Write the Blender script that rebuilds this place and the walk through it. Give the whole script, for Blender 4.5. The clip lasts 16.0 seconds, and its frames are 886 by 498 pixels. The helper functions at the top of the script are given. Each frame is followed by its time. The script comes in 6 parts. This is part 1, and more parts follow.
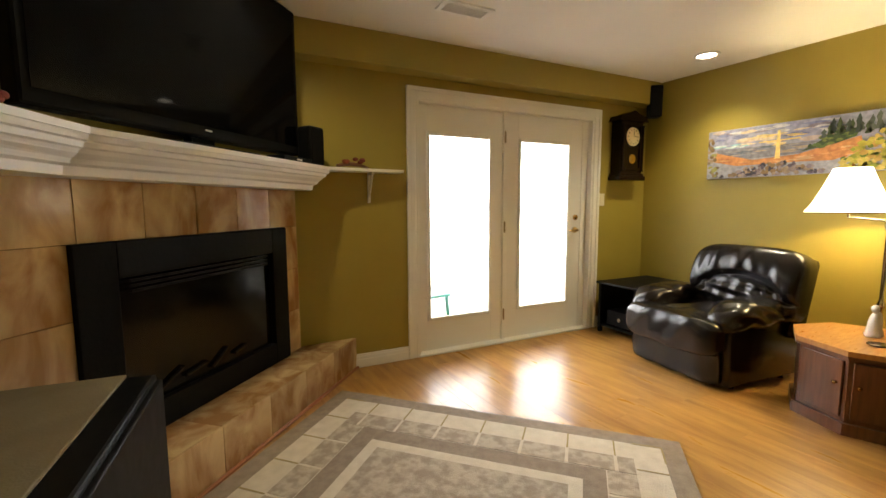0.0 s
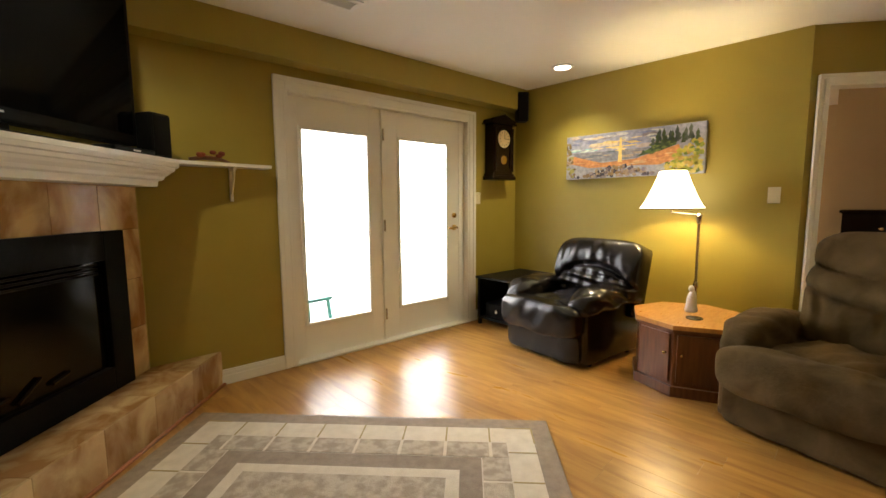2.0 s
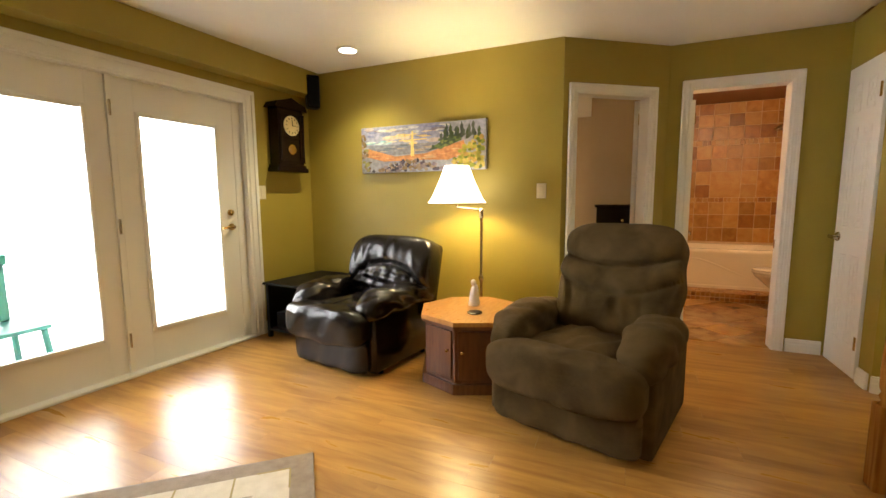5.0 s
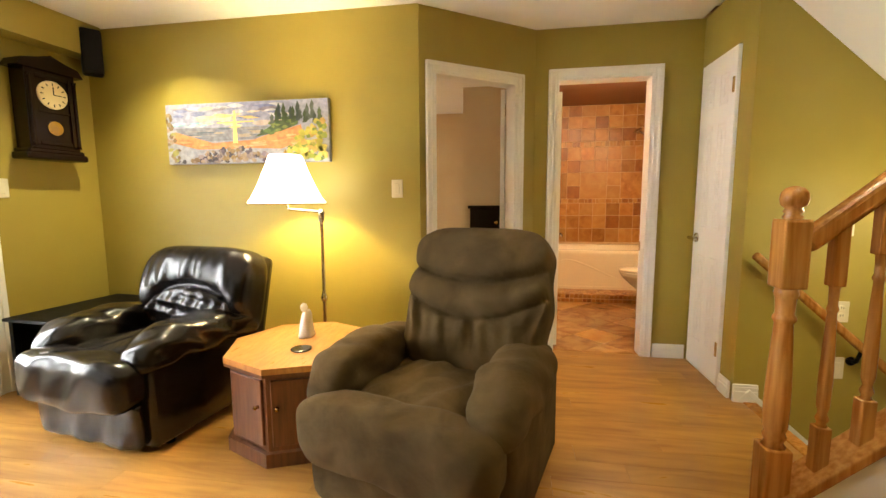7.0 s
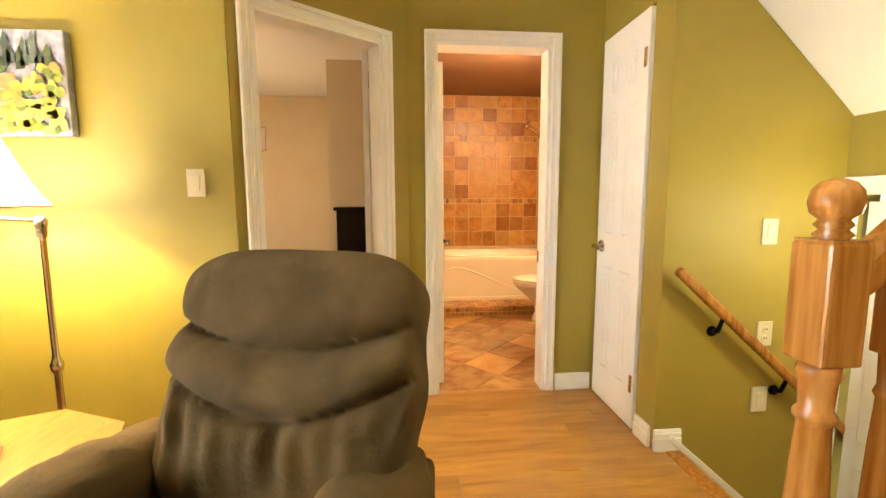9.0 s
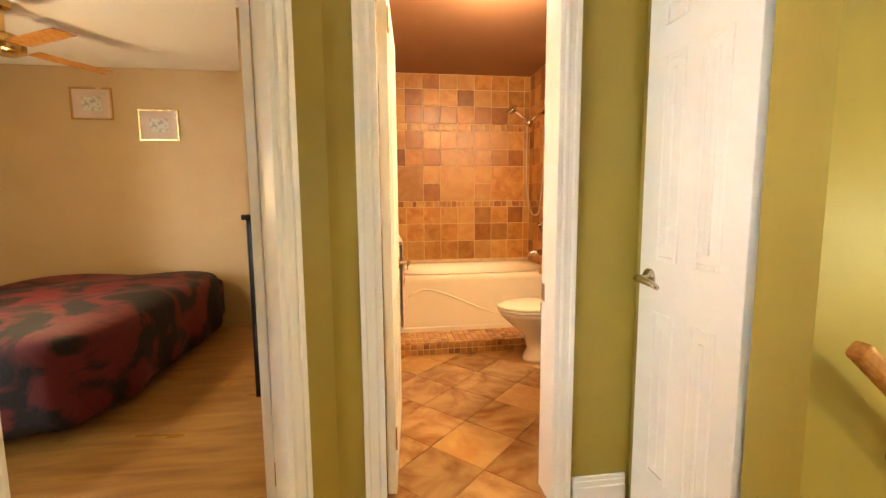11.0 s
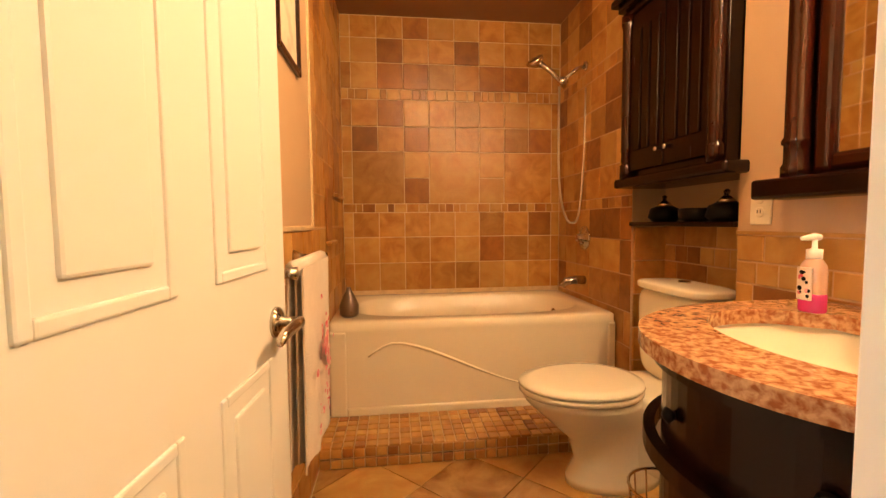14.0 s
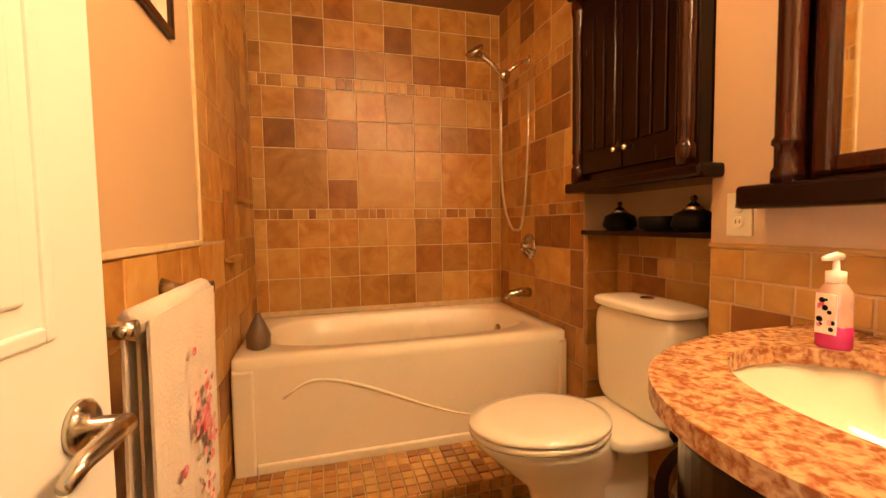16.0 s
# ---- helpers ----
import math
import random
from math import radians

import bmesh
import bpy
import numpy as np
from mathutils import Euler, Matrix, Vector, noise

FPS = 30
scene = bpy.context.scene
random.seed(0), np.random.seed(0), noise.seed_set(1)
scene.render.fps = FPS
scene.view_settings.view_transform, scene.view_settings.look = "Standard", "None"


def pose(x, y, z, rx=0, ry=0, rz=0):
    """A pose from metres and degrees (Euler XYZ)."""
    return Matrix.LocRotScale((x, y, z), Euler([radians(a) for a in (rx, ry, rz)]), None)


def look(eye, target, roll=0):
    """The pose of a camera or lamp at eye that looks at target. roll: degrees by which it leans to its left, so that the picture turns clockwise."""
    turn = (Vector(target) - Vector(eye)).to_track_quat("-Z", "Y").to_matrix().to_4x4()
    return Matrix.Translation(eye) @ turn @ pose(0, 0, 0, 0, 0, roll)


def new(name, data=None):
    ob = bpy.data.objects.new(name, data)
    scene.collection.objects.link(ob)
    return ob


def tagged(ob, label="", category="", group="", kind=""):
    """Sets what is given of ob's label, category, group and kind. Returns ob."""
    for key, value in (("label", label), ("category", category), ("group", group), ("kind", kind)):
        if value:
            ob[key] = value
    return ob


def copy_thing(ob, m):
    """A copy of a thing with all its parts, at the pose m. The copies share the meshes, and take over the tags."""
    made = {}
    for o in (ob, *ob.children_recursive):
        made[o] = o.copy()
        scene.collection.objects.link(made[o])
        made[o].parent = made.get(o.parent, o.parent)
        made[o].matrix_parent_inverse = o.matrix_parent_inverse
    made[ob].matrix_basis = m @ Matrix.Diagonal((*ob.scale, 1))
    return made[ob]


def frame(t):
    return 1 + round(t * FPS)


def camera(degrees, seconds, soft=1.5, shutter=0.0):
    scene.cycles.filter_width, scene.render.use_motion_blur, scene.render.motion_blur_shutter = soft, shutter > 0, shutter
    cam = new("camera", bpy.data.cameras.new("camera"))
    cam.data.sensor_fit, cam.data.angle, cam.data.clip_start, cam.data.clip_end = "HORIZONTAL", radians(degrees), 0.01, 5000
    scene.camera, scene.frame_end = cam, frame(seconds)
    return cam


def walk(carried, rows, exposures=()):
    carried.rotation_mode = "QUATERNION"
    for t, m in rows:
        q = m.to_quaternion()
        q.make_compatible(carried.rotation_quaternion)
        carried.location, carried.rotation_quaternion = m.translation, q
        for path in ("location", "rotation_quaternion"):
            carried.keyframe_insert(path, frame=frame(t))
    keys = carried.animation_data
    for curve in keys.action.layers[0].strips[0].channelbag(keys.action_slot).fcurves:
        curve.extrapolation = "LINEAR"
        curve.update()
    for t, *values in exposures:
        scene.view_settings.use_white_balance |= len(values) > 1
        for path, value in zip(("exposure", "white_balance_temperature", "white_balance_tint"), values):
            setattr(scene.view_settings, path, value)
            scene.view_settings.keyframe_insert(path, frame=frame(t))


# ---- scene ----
cam = camera(92.7, 16.0)
PATH = [
    (0, (-0.153, 0.148, 1.223), (0.847, 1.867, 1.016), -0.2),
    (0.5, (-0.131, 0.151, 1.216), (0.977, 1.803, 1.012), -0.3),
    (1, (-0.109, 0.153, 1.221), (1.104, 1.729, 1.01), -0.3),
    (1.5, (-0.086, 0.152, 1.216), (1.229, 1.644, 1.004), -0.4),
    (2, (-0.056, 0.133, 1.213), (1.349, 1.54, 1.001), -0.4),
    (2.5, (-0.017, 0.12, 1.212), (1.474, 1.436, 0.996), -0.4),
    (3, (0.034, 0.109, 1.214), (1.606, 1.326, 0.993), -0.4),
    (3.5, (0.129, 0.078, 1.204), (1.775, 1.193, 0.985), -0.4),
    (4, (0.257, 0.036, 1.186), (1.961, 1.06, 0.972), -0.4),
    (4.2, (0.283, 0.038, 1.19), (2.019, 1.008, 0.974), -0.4),
    (6.3, (0.881, -0.094, 1.187), (2.801, 0.415, 0.96), -0.3),
    (6.5, (0.954, -0.101, 1.182), (2.889, 0.35, 0.96), -0.3),
    (7, (1.139, -0.131, 1.175), (3.1, 0.192, 0.951), -0.3),
    (7.5, (1.348, -0.156, 1.179), (3.325, 0.045, 0.953), -0.3),
    (8, (1.552, -0.188, 1.174), (3.538, -0.111, 0.946), -0.2),
    (8.5, (1.771, -0.232, 1.176), (3.757, -0.283, 0.949), -0.2),
    (9, (1.965, -0.271, 1.182), (3.945, -0.439, 0.953), -0.2),
    (9.5, (2.187, -0.291, 1.177), (4.158, -0.544, 0.949), -0.1),
    (9.7, (2.281, -0.312, 1.178), (4.25, -0.581, 0.95), -0.1),
    (11.8, (3.335, -0.551, 1.19), (5.305, -0.824, 0.976), -0.7),
    (12, (3.415, -0.569, 1.186), (5.385, -0.842, 0.972), -0.8),
    (12.5, (3.655, -0.62, 1.155), (5.628, -0.882, 0.958), -0.7),
    (13, (3.925, -0.684, 1.095), (5.901, -0.956, 0.943), -0.5),
    (13.5, (4.15, -0.761, 1.072), (6.13, -1.01, 0.937), -0.6),
    (14, (4.326, -0.79, 1.072), (6.308, -1.022, 0.945), -0.5),
    (14.5, (4.464, -0.806, 1.078), (6.446, -1.043, 0.955), -0.6),
    (15, (4.563, -0.827, 1.086), (6.533, -1.154, 0.965), -0.6),
    (15.5, (4.611, -0.831, 1.095), (6.558, -1.271, 0.977), -0.7),
    (16, (4.643, -0.827, 1.102), (6.563, -1.376, 0.984), -0.8),
]
walk(cam, [(t, look(eye, target, roll)) for t, eye, target, roll in PATH],
     exposures=[(0, 0.15, 6500, 10), (3, 0.1, 6500, 10), (4.2, 0.2, 6500, 10), (6.5, 0.85, 6350, 8), (8, 1.4, 6400, 7), (9.7, 1.6, 6300, 6), (12, 1.5, 6000, 5), (12.5, 1.45, 6000, 5), (13.5, 1.15, 6250, 6), (14.5, 0.95, 6800, 13), (16, 1.1, 6950, 14)])


# ---- world and light ----
world = bpy.data.worlds.new("sky")
scene.world = world
world.use_nodes = True
_bg = world.node_tree.nodes["Background"]
_sky = world.node_tree.nodes.new("ShaderNodeTexSky")
_sky.sky_type, _sky.sun_disc = "NISHITA", False
_sky.sun_elevation, _sky.sun_rotation = radians(50), radians(200)
world.node_tree.links.new(_sky.outputs[0], _bg.inputs[0])
_bg.inputs[1].default_value = 0.12


def lamp(name, kind, m, energy, color, size=0.1, size_y=0.0, spot=0.0, blend=0.6):
    data = bpy.data.lights.new(name, kind)
    data.energy, data.color = energy, color
    if kind == "AREA":
        data.size = size
        if size_y:
            data.shape, data.size_y = "RECTANGLE", size_y
    elif kind == "SUN":
        data.angle = size
    else:
        data.shadow_soft_size = size
    if kind == "SPOT":
        data.spot_size, data.spot_blend = radians(spot), blend
    ob = new(name, data)
    ob.matrix_world = m
    return ob


WARM, AMBER, DAY = (1.0, 0.89, 0.58), (1.0, 0.64, 0.31), (0.95, 0.98, 1.0)
NW = Matrix.Translation((1.27, 3.12, 0)) @ pose(0, 0, 0, 0, 0, -4.17)   # north wall: x along it, y outwards
CEIL = 2.41
lamp("sun", "SUN", look((0, 0, 8), (-1.5, 4.5, 0)), 3.0, (1.0, 0.95, 0.85), radians(0.5))
lamp("can_lamp_east", "SPOT", look((3.45, 2.13, 2.40), (3.45, 2.13, 0)), 95, WARM, 0.05, spot=115, blend=0.8)
lamp("can_lamp_middle", "SPOT", look((-0.35, -0.75, 2.40), (-0.35, -0.75, 0)), 9, WARM, 0.05, spot=140, blend=0.8)
# assumed, unseen hall spot, set where the floor won't mirror it into view
lamp("can_lamp_hall", "SPOT", look((2.2, -1.10, 2.40), (2.2, -1.10, 0)), 30, WARM, 0.05, spot=150, blend=0.8)
lamp("can_lamp_fireplace", "SPOT", look((0.2, 2.35, 2.40), (0.2, 2.35, 0)), 42, WARM, 0.04, spot=150, blend=0.7)
lamp("floor_lamp_bulb", "POINT", pose(3.50, 1.20, 1.30), 40, (1.0, 0.78, 0.38), 0.04)
# added fill low in the stairwell, stands for unseen light from above
lamp("stair_lamp", "POINT", pose(3.2, -2.1, 1.05), 5, (1.0, 0.85, 0.45), 0.05)
lamp("vanity_lamp", "AREA", look((4.95, -1.86, 2.12), (5.3, -0.9, 1.2)), 22, AMBER, 0.6, 0.12)
# added fill without a fixture, brightens tub and tiles
lamp("bath_ceiling_lamp", "POINT", pose(5.45, -1.15, 2.30), 18, AMBER, 0.08)
# added unseen fill for the bedroom walls, no lamp body
lamp("bedroom_lamp", "POINT", pose(5.7, 1.6, 1.3), 14, (1.0, 0.66, 0.32), 0.1)


# ---- materials ----
def mat(name, color, color2=None, rough=0.6, metal=0.0, scale=6.0, detail=4.0, bump=0.0, bump_scale=60.0, stretch=(1, 1, 1), rand=0.0, coat=0.0, emit=0.0, sheen=0.0, island=False, sharp=(0.3, 0.7), spec=0.5, rough_var=0.08, distort=0.0):
    m = bpy.data.materials.new(name)
    m.use_nodes = True
    nt = m.node_tree
    N, L = nt.nodes, nt.links
    b = N["Principled BSDF"]
    color2 = color2 or tuple(c * 0.82 for c in color)
    tc = N.new("ShaderNodeTexCoord")
    mp = N.new("ShaderNodeMapping")
    mp.inputs["Scale"].default_value = stretch
    L.new(tc.outputs["Object"], mp.inputs[0])
    n1 = N.new("ShaderNodeTexNoise")
    n1.inputs["Scale"].default_value, n1.inputs["Detail"].default_value = scale, detail
    n1.noise_dimensions = "4D"
    n1.inputs["Distortion"].default_value = distort
    L.new(mp.outputs[0], n1.inputs["Vector"])
    ramp = N.new("ShaderNodeMapRange")
    ramp.inputs[1].default_value, ramp.inputs[2].default_value = sharp
    L.new(n1.outputs["Fac"], ramp.inputs[0])
    mix = N.new("ShaderNodeMix")
    mix.data_type = "RGBA"
    mix.inputs[6].default_value, mix.inputs[7].default_value = (*color, 1), (*color2, 1)
    L.new(ramp.outputs[0], mix.inputs[0])
    out = mix.outputs[2]
    if rand:
        if island:
            r = N.new("ShaderNodeNewGeometry").outputs["Random Per Island"]
        else:
            r = N.new("ShaderNodeObjectInfo").outputs["Random"]
        w = N.new("ShaderNodeMath")
        w.operation = "MULTIPLY"
        w.inputs[1].default_value = 40
        L.new(r, w.inputs[0])
        L.new(w.outputs[0], n1.inputs["W"])
        v = N.new("ShaderNodeMapRange")
        v.inputs[3].default_value, v.inputs[4].default_value = 1 - rand, 1 + rand
        L.new(r, v.inputs[0])
        h = N.new("ShaderNodeHueSaturation")
        L.new(v.outputs[0], h.inputs["Value"])
        L.new(out, h.inputs["Color"])
        out = h.outputs[0]
    L.new(out, b.inputs["Base Color"])
    rr = N.new("ShaderNodeMapRange")
    rr.inputs[3].default_value, rr.inputs[4].default_value = max(rough - rough_var, 0.02), min(rough + rough_var, 1)
    L.new(n1.outputs["Fac"], rr.inputs[0])
    L.new(rr.outputs[0], b.inputs["Roughness"])
    b.inputs["Metallic"].default_value = metal
    b.inputs["Specular IOR Level"].default_value = spec
    b.inputs["Coat Weight"].default_value = coat
    b.inputs["Sheen Weight"].default_value = sheen
    if emit:
        b.inputs["Emission Color"].default_value = (*color, 1)
        b.inputs["Emission Strength"].default_value = emit
    if bump:
        n2 = N.new("ShaderNodeTexNoise")
        n2.inputs["Scale"].default_value, n2.inputs["Detail"].default_value = bump_scale, 5
        L.new(mp.outputs[0], n2.inputs["Vector"])
        bp = N.new("ShaderNodeBump")
        bp.inputs["Strength"].default_value, bp.inputs["Distance"].default_value = bump, 0.01
        L.new(n2.outputs["Fac"], bp.inputs["Height"])
        L.new(bp.outputs[0], b.inputs["Normal"])
    return m


OLIVE = mat("olive_paint", (0.355, 0.27, 0.042), (0.33, 0.25, 0.037), 0.5, scale=3, bump=0.08, bump_scale=180)
CEILING = mat("ceiling_paint", (0.86, 0.83, 0.77), (0.83, 0.80, 0.73), 0.9, scale=2, bump=0.25, bump_scale=140)
WHITE = mat("white_paint", (0.85, 0.84, 0.80), (0.83, 0.815, 0.77), 0.4, scale=2, rough_var=0.04)
PEACH = mat("peach_paint", (0.58, 0.40, 0.24), (0.55, 0.37, 0.22), 0.6, scale=3, bump=0.06, bump_scale=180)
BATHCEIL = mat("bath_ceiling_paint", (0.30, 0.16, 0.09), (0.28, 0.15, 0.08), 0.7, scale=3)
TAN = mat("tan_paint", (0.52, 0.37, 0.17), (0.49, 0.34, 0.15), 0.65, scale=3)
PLANK = mat("laminate", (0.50, 0.265, 0.062), (0.31, 0.135, 0.028), 0.3, scale=4, detail=8, stretch=(3.8, 0.55, 1), rand=0.10, sharp=(0.34, 0.70), distort=0.8, spec=0.5)
SUBFLOOR = mat("floor_joint", (0.16, 0.08, 0.03), rough=0.6)
MARBLE = mat("marble", (0.64, 0.45, 0.23), (0.36, 0.185, 0.07), 0.15, scale=3.4, detail=14, stretch=(1.6, 1.6, 0.8), rand=0.10, sharp=(0.38, 0.62), distort=1.2)
SLATE = mat("slate_tile", (0.51, 0.27, 0.072), (0.34, 0.135, 0.026), 0.36, scale=9, detail=9, rand=0.20, bump=0.25, bump_scale=22, sharp=(0.35, 0.7), distort=1.0)
SLATE_DARK = mat("dark_slate_tile", (0.36, 0.145, 0.033), (0.20, 0.072, 0.017), 0.32, scale=8, detail=8, rand=0.22, bump=0.25, bump_scale=22, distort=1.0)
SLATE_PALE = mat("pale_slate_tile", (0.58, 0.355, 0.115), (0.46, 0.22, 0.052), 0.36, scale=8, detail=9, rand=0.12, bump=0.2, bump_scale=22, distort=1.0)
SLATE_FLOOR = mat("veined_floor_slate", (0.46, 0.27, 0.10), (0.24, 0.105, 0.03), 0.2, scale=3.2, detail=10, rand=0.15, bump=0.1, bump_scale=14, sharp=(0.38, 0.66), distort=2.4)
GROUT = mat("grout", (0.76, 0.60, 0.36), (0.58, 0.44, 0.26), 0.85, scale=20, bump=0.1)
BLACK = mat("black_plastic", (0.003, 0.003, 0.003), (0.005, 0.005, 0.005), 0.45, scale=20, spec=0.1)
SCREEN = mat("tv_glass", (0.0015, 0.0015, 0.0018), (0.002, 0.002, 0.0022), 0.06, rough_var=0.02, scale=2, spec=0.08)
IRON = mat("black_iron", (0.003, 0.003, 0.003), (0.006, 0.005, 0.005), 0.5, scale=30, bump=0.1, spec=0.1)
FIREGLASS = mat("firebox_glass", (0.006, 0.005, 0.0045), rough=0.12, rough_var=0.03, spec=0.2)
LEATHER = mat("black_leather", (0.004, 0.003, 0.0028), (0.009, 0.006, 0.005), 0.24, scale=9, bump=0.16, bump_scale=16, spec=0.42, rough_var=0.07)
SUEDE = mat("brown_microfibre", (0.128, 0.084, 0.035), (0.044, 0.027, 0.010), 0.95, scale=6, detail=9, bump=0.25, bump_scale=60, spec=0.15, sharp=(0.26, 0.74), distort=0.6)
OAK = mat("oak_wood", (0.47, 0.215, 0.048), (0.30, 0.115, 0.02), 0.22, scale=9, detail=8, stretch=(6, 6, 0.35), sharp=(0.38, 0.64), bump=0.05, bump_scale=30)
OAKTOP = mat("oak_top", (0.52, 0.25, 0.07), (0.40, 0.17, 0.04), 0.3, scale=10, stretch=(1, 7, 1), bump=0.05)
WALNUT = mat("walnut", (0.17, 0.060, 0.022), (0.10, 0.033, 0.012), 0.32, scale=9, stretch=(6, 6, 0.5))
DARKWOOD = mat("dark_wood", (0.005, 0.0013, 0.0009), (0.011, 0.0026, 0.0014), 0.24, scale=8, stretch=(5, 5, 0.6), spec=0.3)
MAHOGANY = mat("mahogany", (0.034, 0.006, 0.002), (0.015, 0.003, 0.001), 0.18, scale=8, stretch=(5, 5, 0.6), spec=0.4)
CHROME = mat("brushed_nickel", (0.62, 0.56, 0.47), rough=0.25, metal=1.0)
BRASS = mat("brass", (0.70, 0.48, 0.18), rough=0.25, metal=1.0)
TUB = mat("acrylic", (0.82, 0.74, 0.57), (0.80, 0.72, 0.55), 0.24, scale=2)
CERAMIC = mat("ceramic", (0.82, 0.76, 0.62), (0.80, 0.74, 0.60), 0.10, scale=2)
GRANITE = mat("granite", (0.29, 0.095, 0.034), (0.58, 0.34, 0.17), 0.12, scale=70, detail=14, sharp=(0.39, 0.61), distort=0.5)
TOWEL = mat("towel", (0.78, 0.66, 0.55), (0.72, 0.60, 0.50), 0.95, scale=30, bump=0.4, bump_scale=160, sheen=0.3)
PINK = mat("pink_print", (0.62, 0.10, 0.15), (0.80, 0.42, 0.42), 0.9, scale=45, sharp=(0.4, 0.6))
RUG_GREY = mat("rug_grey", (0.36, 0.28, 0.20), (0.27, 0.205, 0.145), 0.98, scale=25, bump=0.5, bump_scale=220, stretch=(1, 1, 1))
RUG_CREAM = mat("rug_cream", (0.74, 0.65, 0.51), (0.63, 0.54, 0.41), 0.98, scale=18, bump=0.5, bump_scale=220)
RUG_BEIGE = mat("rug_beige", (0.55, 0.46, 0.34), (0.38, 0.30, 0.215), 0.98, scale=22, sharp=(0.4, 0.6), bump=0.6, bump_scale=220)
RUG_LINE = mat("rug_line", (0.42, 0.32, 0.14), rough=0.98)
CLOTH = mat("grey_cloth", (0.21, 0.165, 0.09), (0.14, 0.105, 0.05), 0.95, scale=4, bump=0.3, bump_scale=150)
RED = mat("wine_bedspread", (0.12, 0.010, 0.014), (0.006, 0.003, 0.004), 0.75, scale=3.2, detail=5, bump=0.25, bump_scale=26, sharp=(0.46, 0.54), distort=1.2)
CONCRETE = mat("patio_concrete", (0.62, 0.60, 0.56), (0.52, 0.50, 0.47), 0.9, scale=3, bump=0.2)
# emissive white for the backdrop sheet, in place of overexposed outdoors
OUTSIDE = mat("outdoor_white_glow", (1.0, 1.0, 1.0), (0.97, 1.0, 0.97), 1.0, emit=12.5)
TEAL = mat("teal_plastic", (0.03, 0.20, 0.17), rough=0.4)
SHADE = mat("lamp_shade", (0.92, 0.80, 0.58), (0.88, 0.74, 0.50), 0.9, scale=20, emit=4.5)
GLOW = mat("lamp_lens", (1.0, 0.88, 0.66), (1.0, 0.86, 0.62), 0.5, emit=14.0)
PLATE = mat("switch_plate", (0.78, 0.70, 0.52), rough=0.35)
FIGURE = mat("white_porcelain", (0.78, 0.76, 0.70), rough=0.2)
DIAL = mat("clock_dial", (0.80, 0.68, 0.40), (0.70, 0.55, 0.28), 0.3, scale=8)
ORANGE = mat("floor_trim_wood", (0.36, 0.13, 0.04), rough=0.35)
GLASS = bpy.data.materials.new("window_glass")
GLASS.use_nodes = True
_g = GLASS.node_tree.nodes["Principled BSDF"]
_g.inputs["Transmission Weight"].default_value, _g.inputs["Roughness"].default_value, _g.inputs["IOR"].default_value = 1.0, 0.02, 1.1
MIRROR = mat("mirror_silver", (0.85, 0.83, 0.78), (0.85, 0.83, 0.78), 0.03, metal=1.0, rough_var=0.01)
SOAP = mat("pink_soap", (0.42, 0.02, 0.13), (0.50, 0.03, 0.17), 0.12)


# ---- mesh helpers ----
def box(bm, x0, x1, y0, y1, z0, z1, bevel=0.0, m=None, segs=2):
    g = bmesh.ops.create_cube(bm, size=1.0)
    vs = g["verts"]
    for v in vs:
        v.co = Vector(((x0 + x1) / 2 + v.co.x * (x1 - x0), (y0 + y1) / 2 + v.co.y * (y1 - y0), (z0 + z1) / 2 + v.co.z * (z1 - z0)))
    if m is not None:
        bmesh.ops.transform(bm, matrix=m, verts=vs)
    if bevel:
        es = {e for v in vs for e in v.link_edges}
        bmesh.ops.bevel(bm, geom=list(es), offset=bevel, segments=segs, affect="EDGES", profile=0.5)  # rounded edges
    return bm


def lathe(bm, profile, m=None, n=24, squash=1.0):
    """Turns (radius, height) pairs about z."""
    rings = []
    for r, z in profile:
        rings.append([bm.verts.new((r * math.cos(2 * math.pi * i / n), r * squash * math.sin(2 * math.pi * i / n), z)) for i in range(n)])
    for a, b in zip(rings, rings[1:]):
        for i in range(n):
            bm.faces.new((a[i], a[(i + 1) % n], b[(i + 1) % n], b[i]))
    for ring, flip in ((rings[0], True), (rings[-1], False)):
        bm.faces.new(ring[::-1] if flip else ring)
    if m is not None:
        bmesh.ops.transform(bm, matrix=m, verts=[v for r in rings for v in r])
    return bm


def tube(bm, pts, r, n=10, closed=False):
    """A round bar along a line of points; r may be a number or one number a point."""
    pts = [Vector(p) for p in pts]
    rings = []
    up = Vector((0.13, 0.21, 0.97))
    for i, p in enumerate(pts):
        d = (pts[min(i + 1, len(pts) - 1)] - pts[max(i - 1, 0)]).normalized()
        a = d.cross(up).normalized()
        b = d.cross(a).normalized()
        rr = r[i] if isinstance(r, (list, tuple)) else r
        rings.append([bm.verts.new(p + rr * (math.cos(2 * math.pi * k / n) * a + math.sin(2 * math.pi * k / n) * b)) for k in range(n)])
    for a, b in zip(rings, rings[1:]):
        for k in range(n):
            bm.faces.new((a[k], a[(k + 1) % n], b[(k + 1) % n], b[k]))
    bm.faces.new(rings[0][::-1])
    bm.faces.new(rings[-1])
    return bm


def prism(bm, outline, z0, z1, m=None):
    a = [bm.verts.new((x, y, z0)) for x, y in outline]
    b = [bm.verts.new((x, y, z1)) for x, y in outline]
    k = len(a)
    bm.faces.new(a[::-1])
    bm.faces.new(b)
    for i in range(k):
        bm.faces.new((a[i], a[(i + 1) % k], b[(i + 1) % k], b[i]))
    if m is not None:
        bmesh.ops.transform(bm, matrix=m, verts=a + b)
    return bm


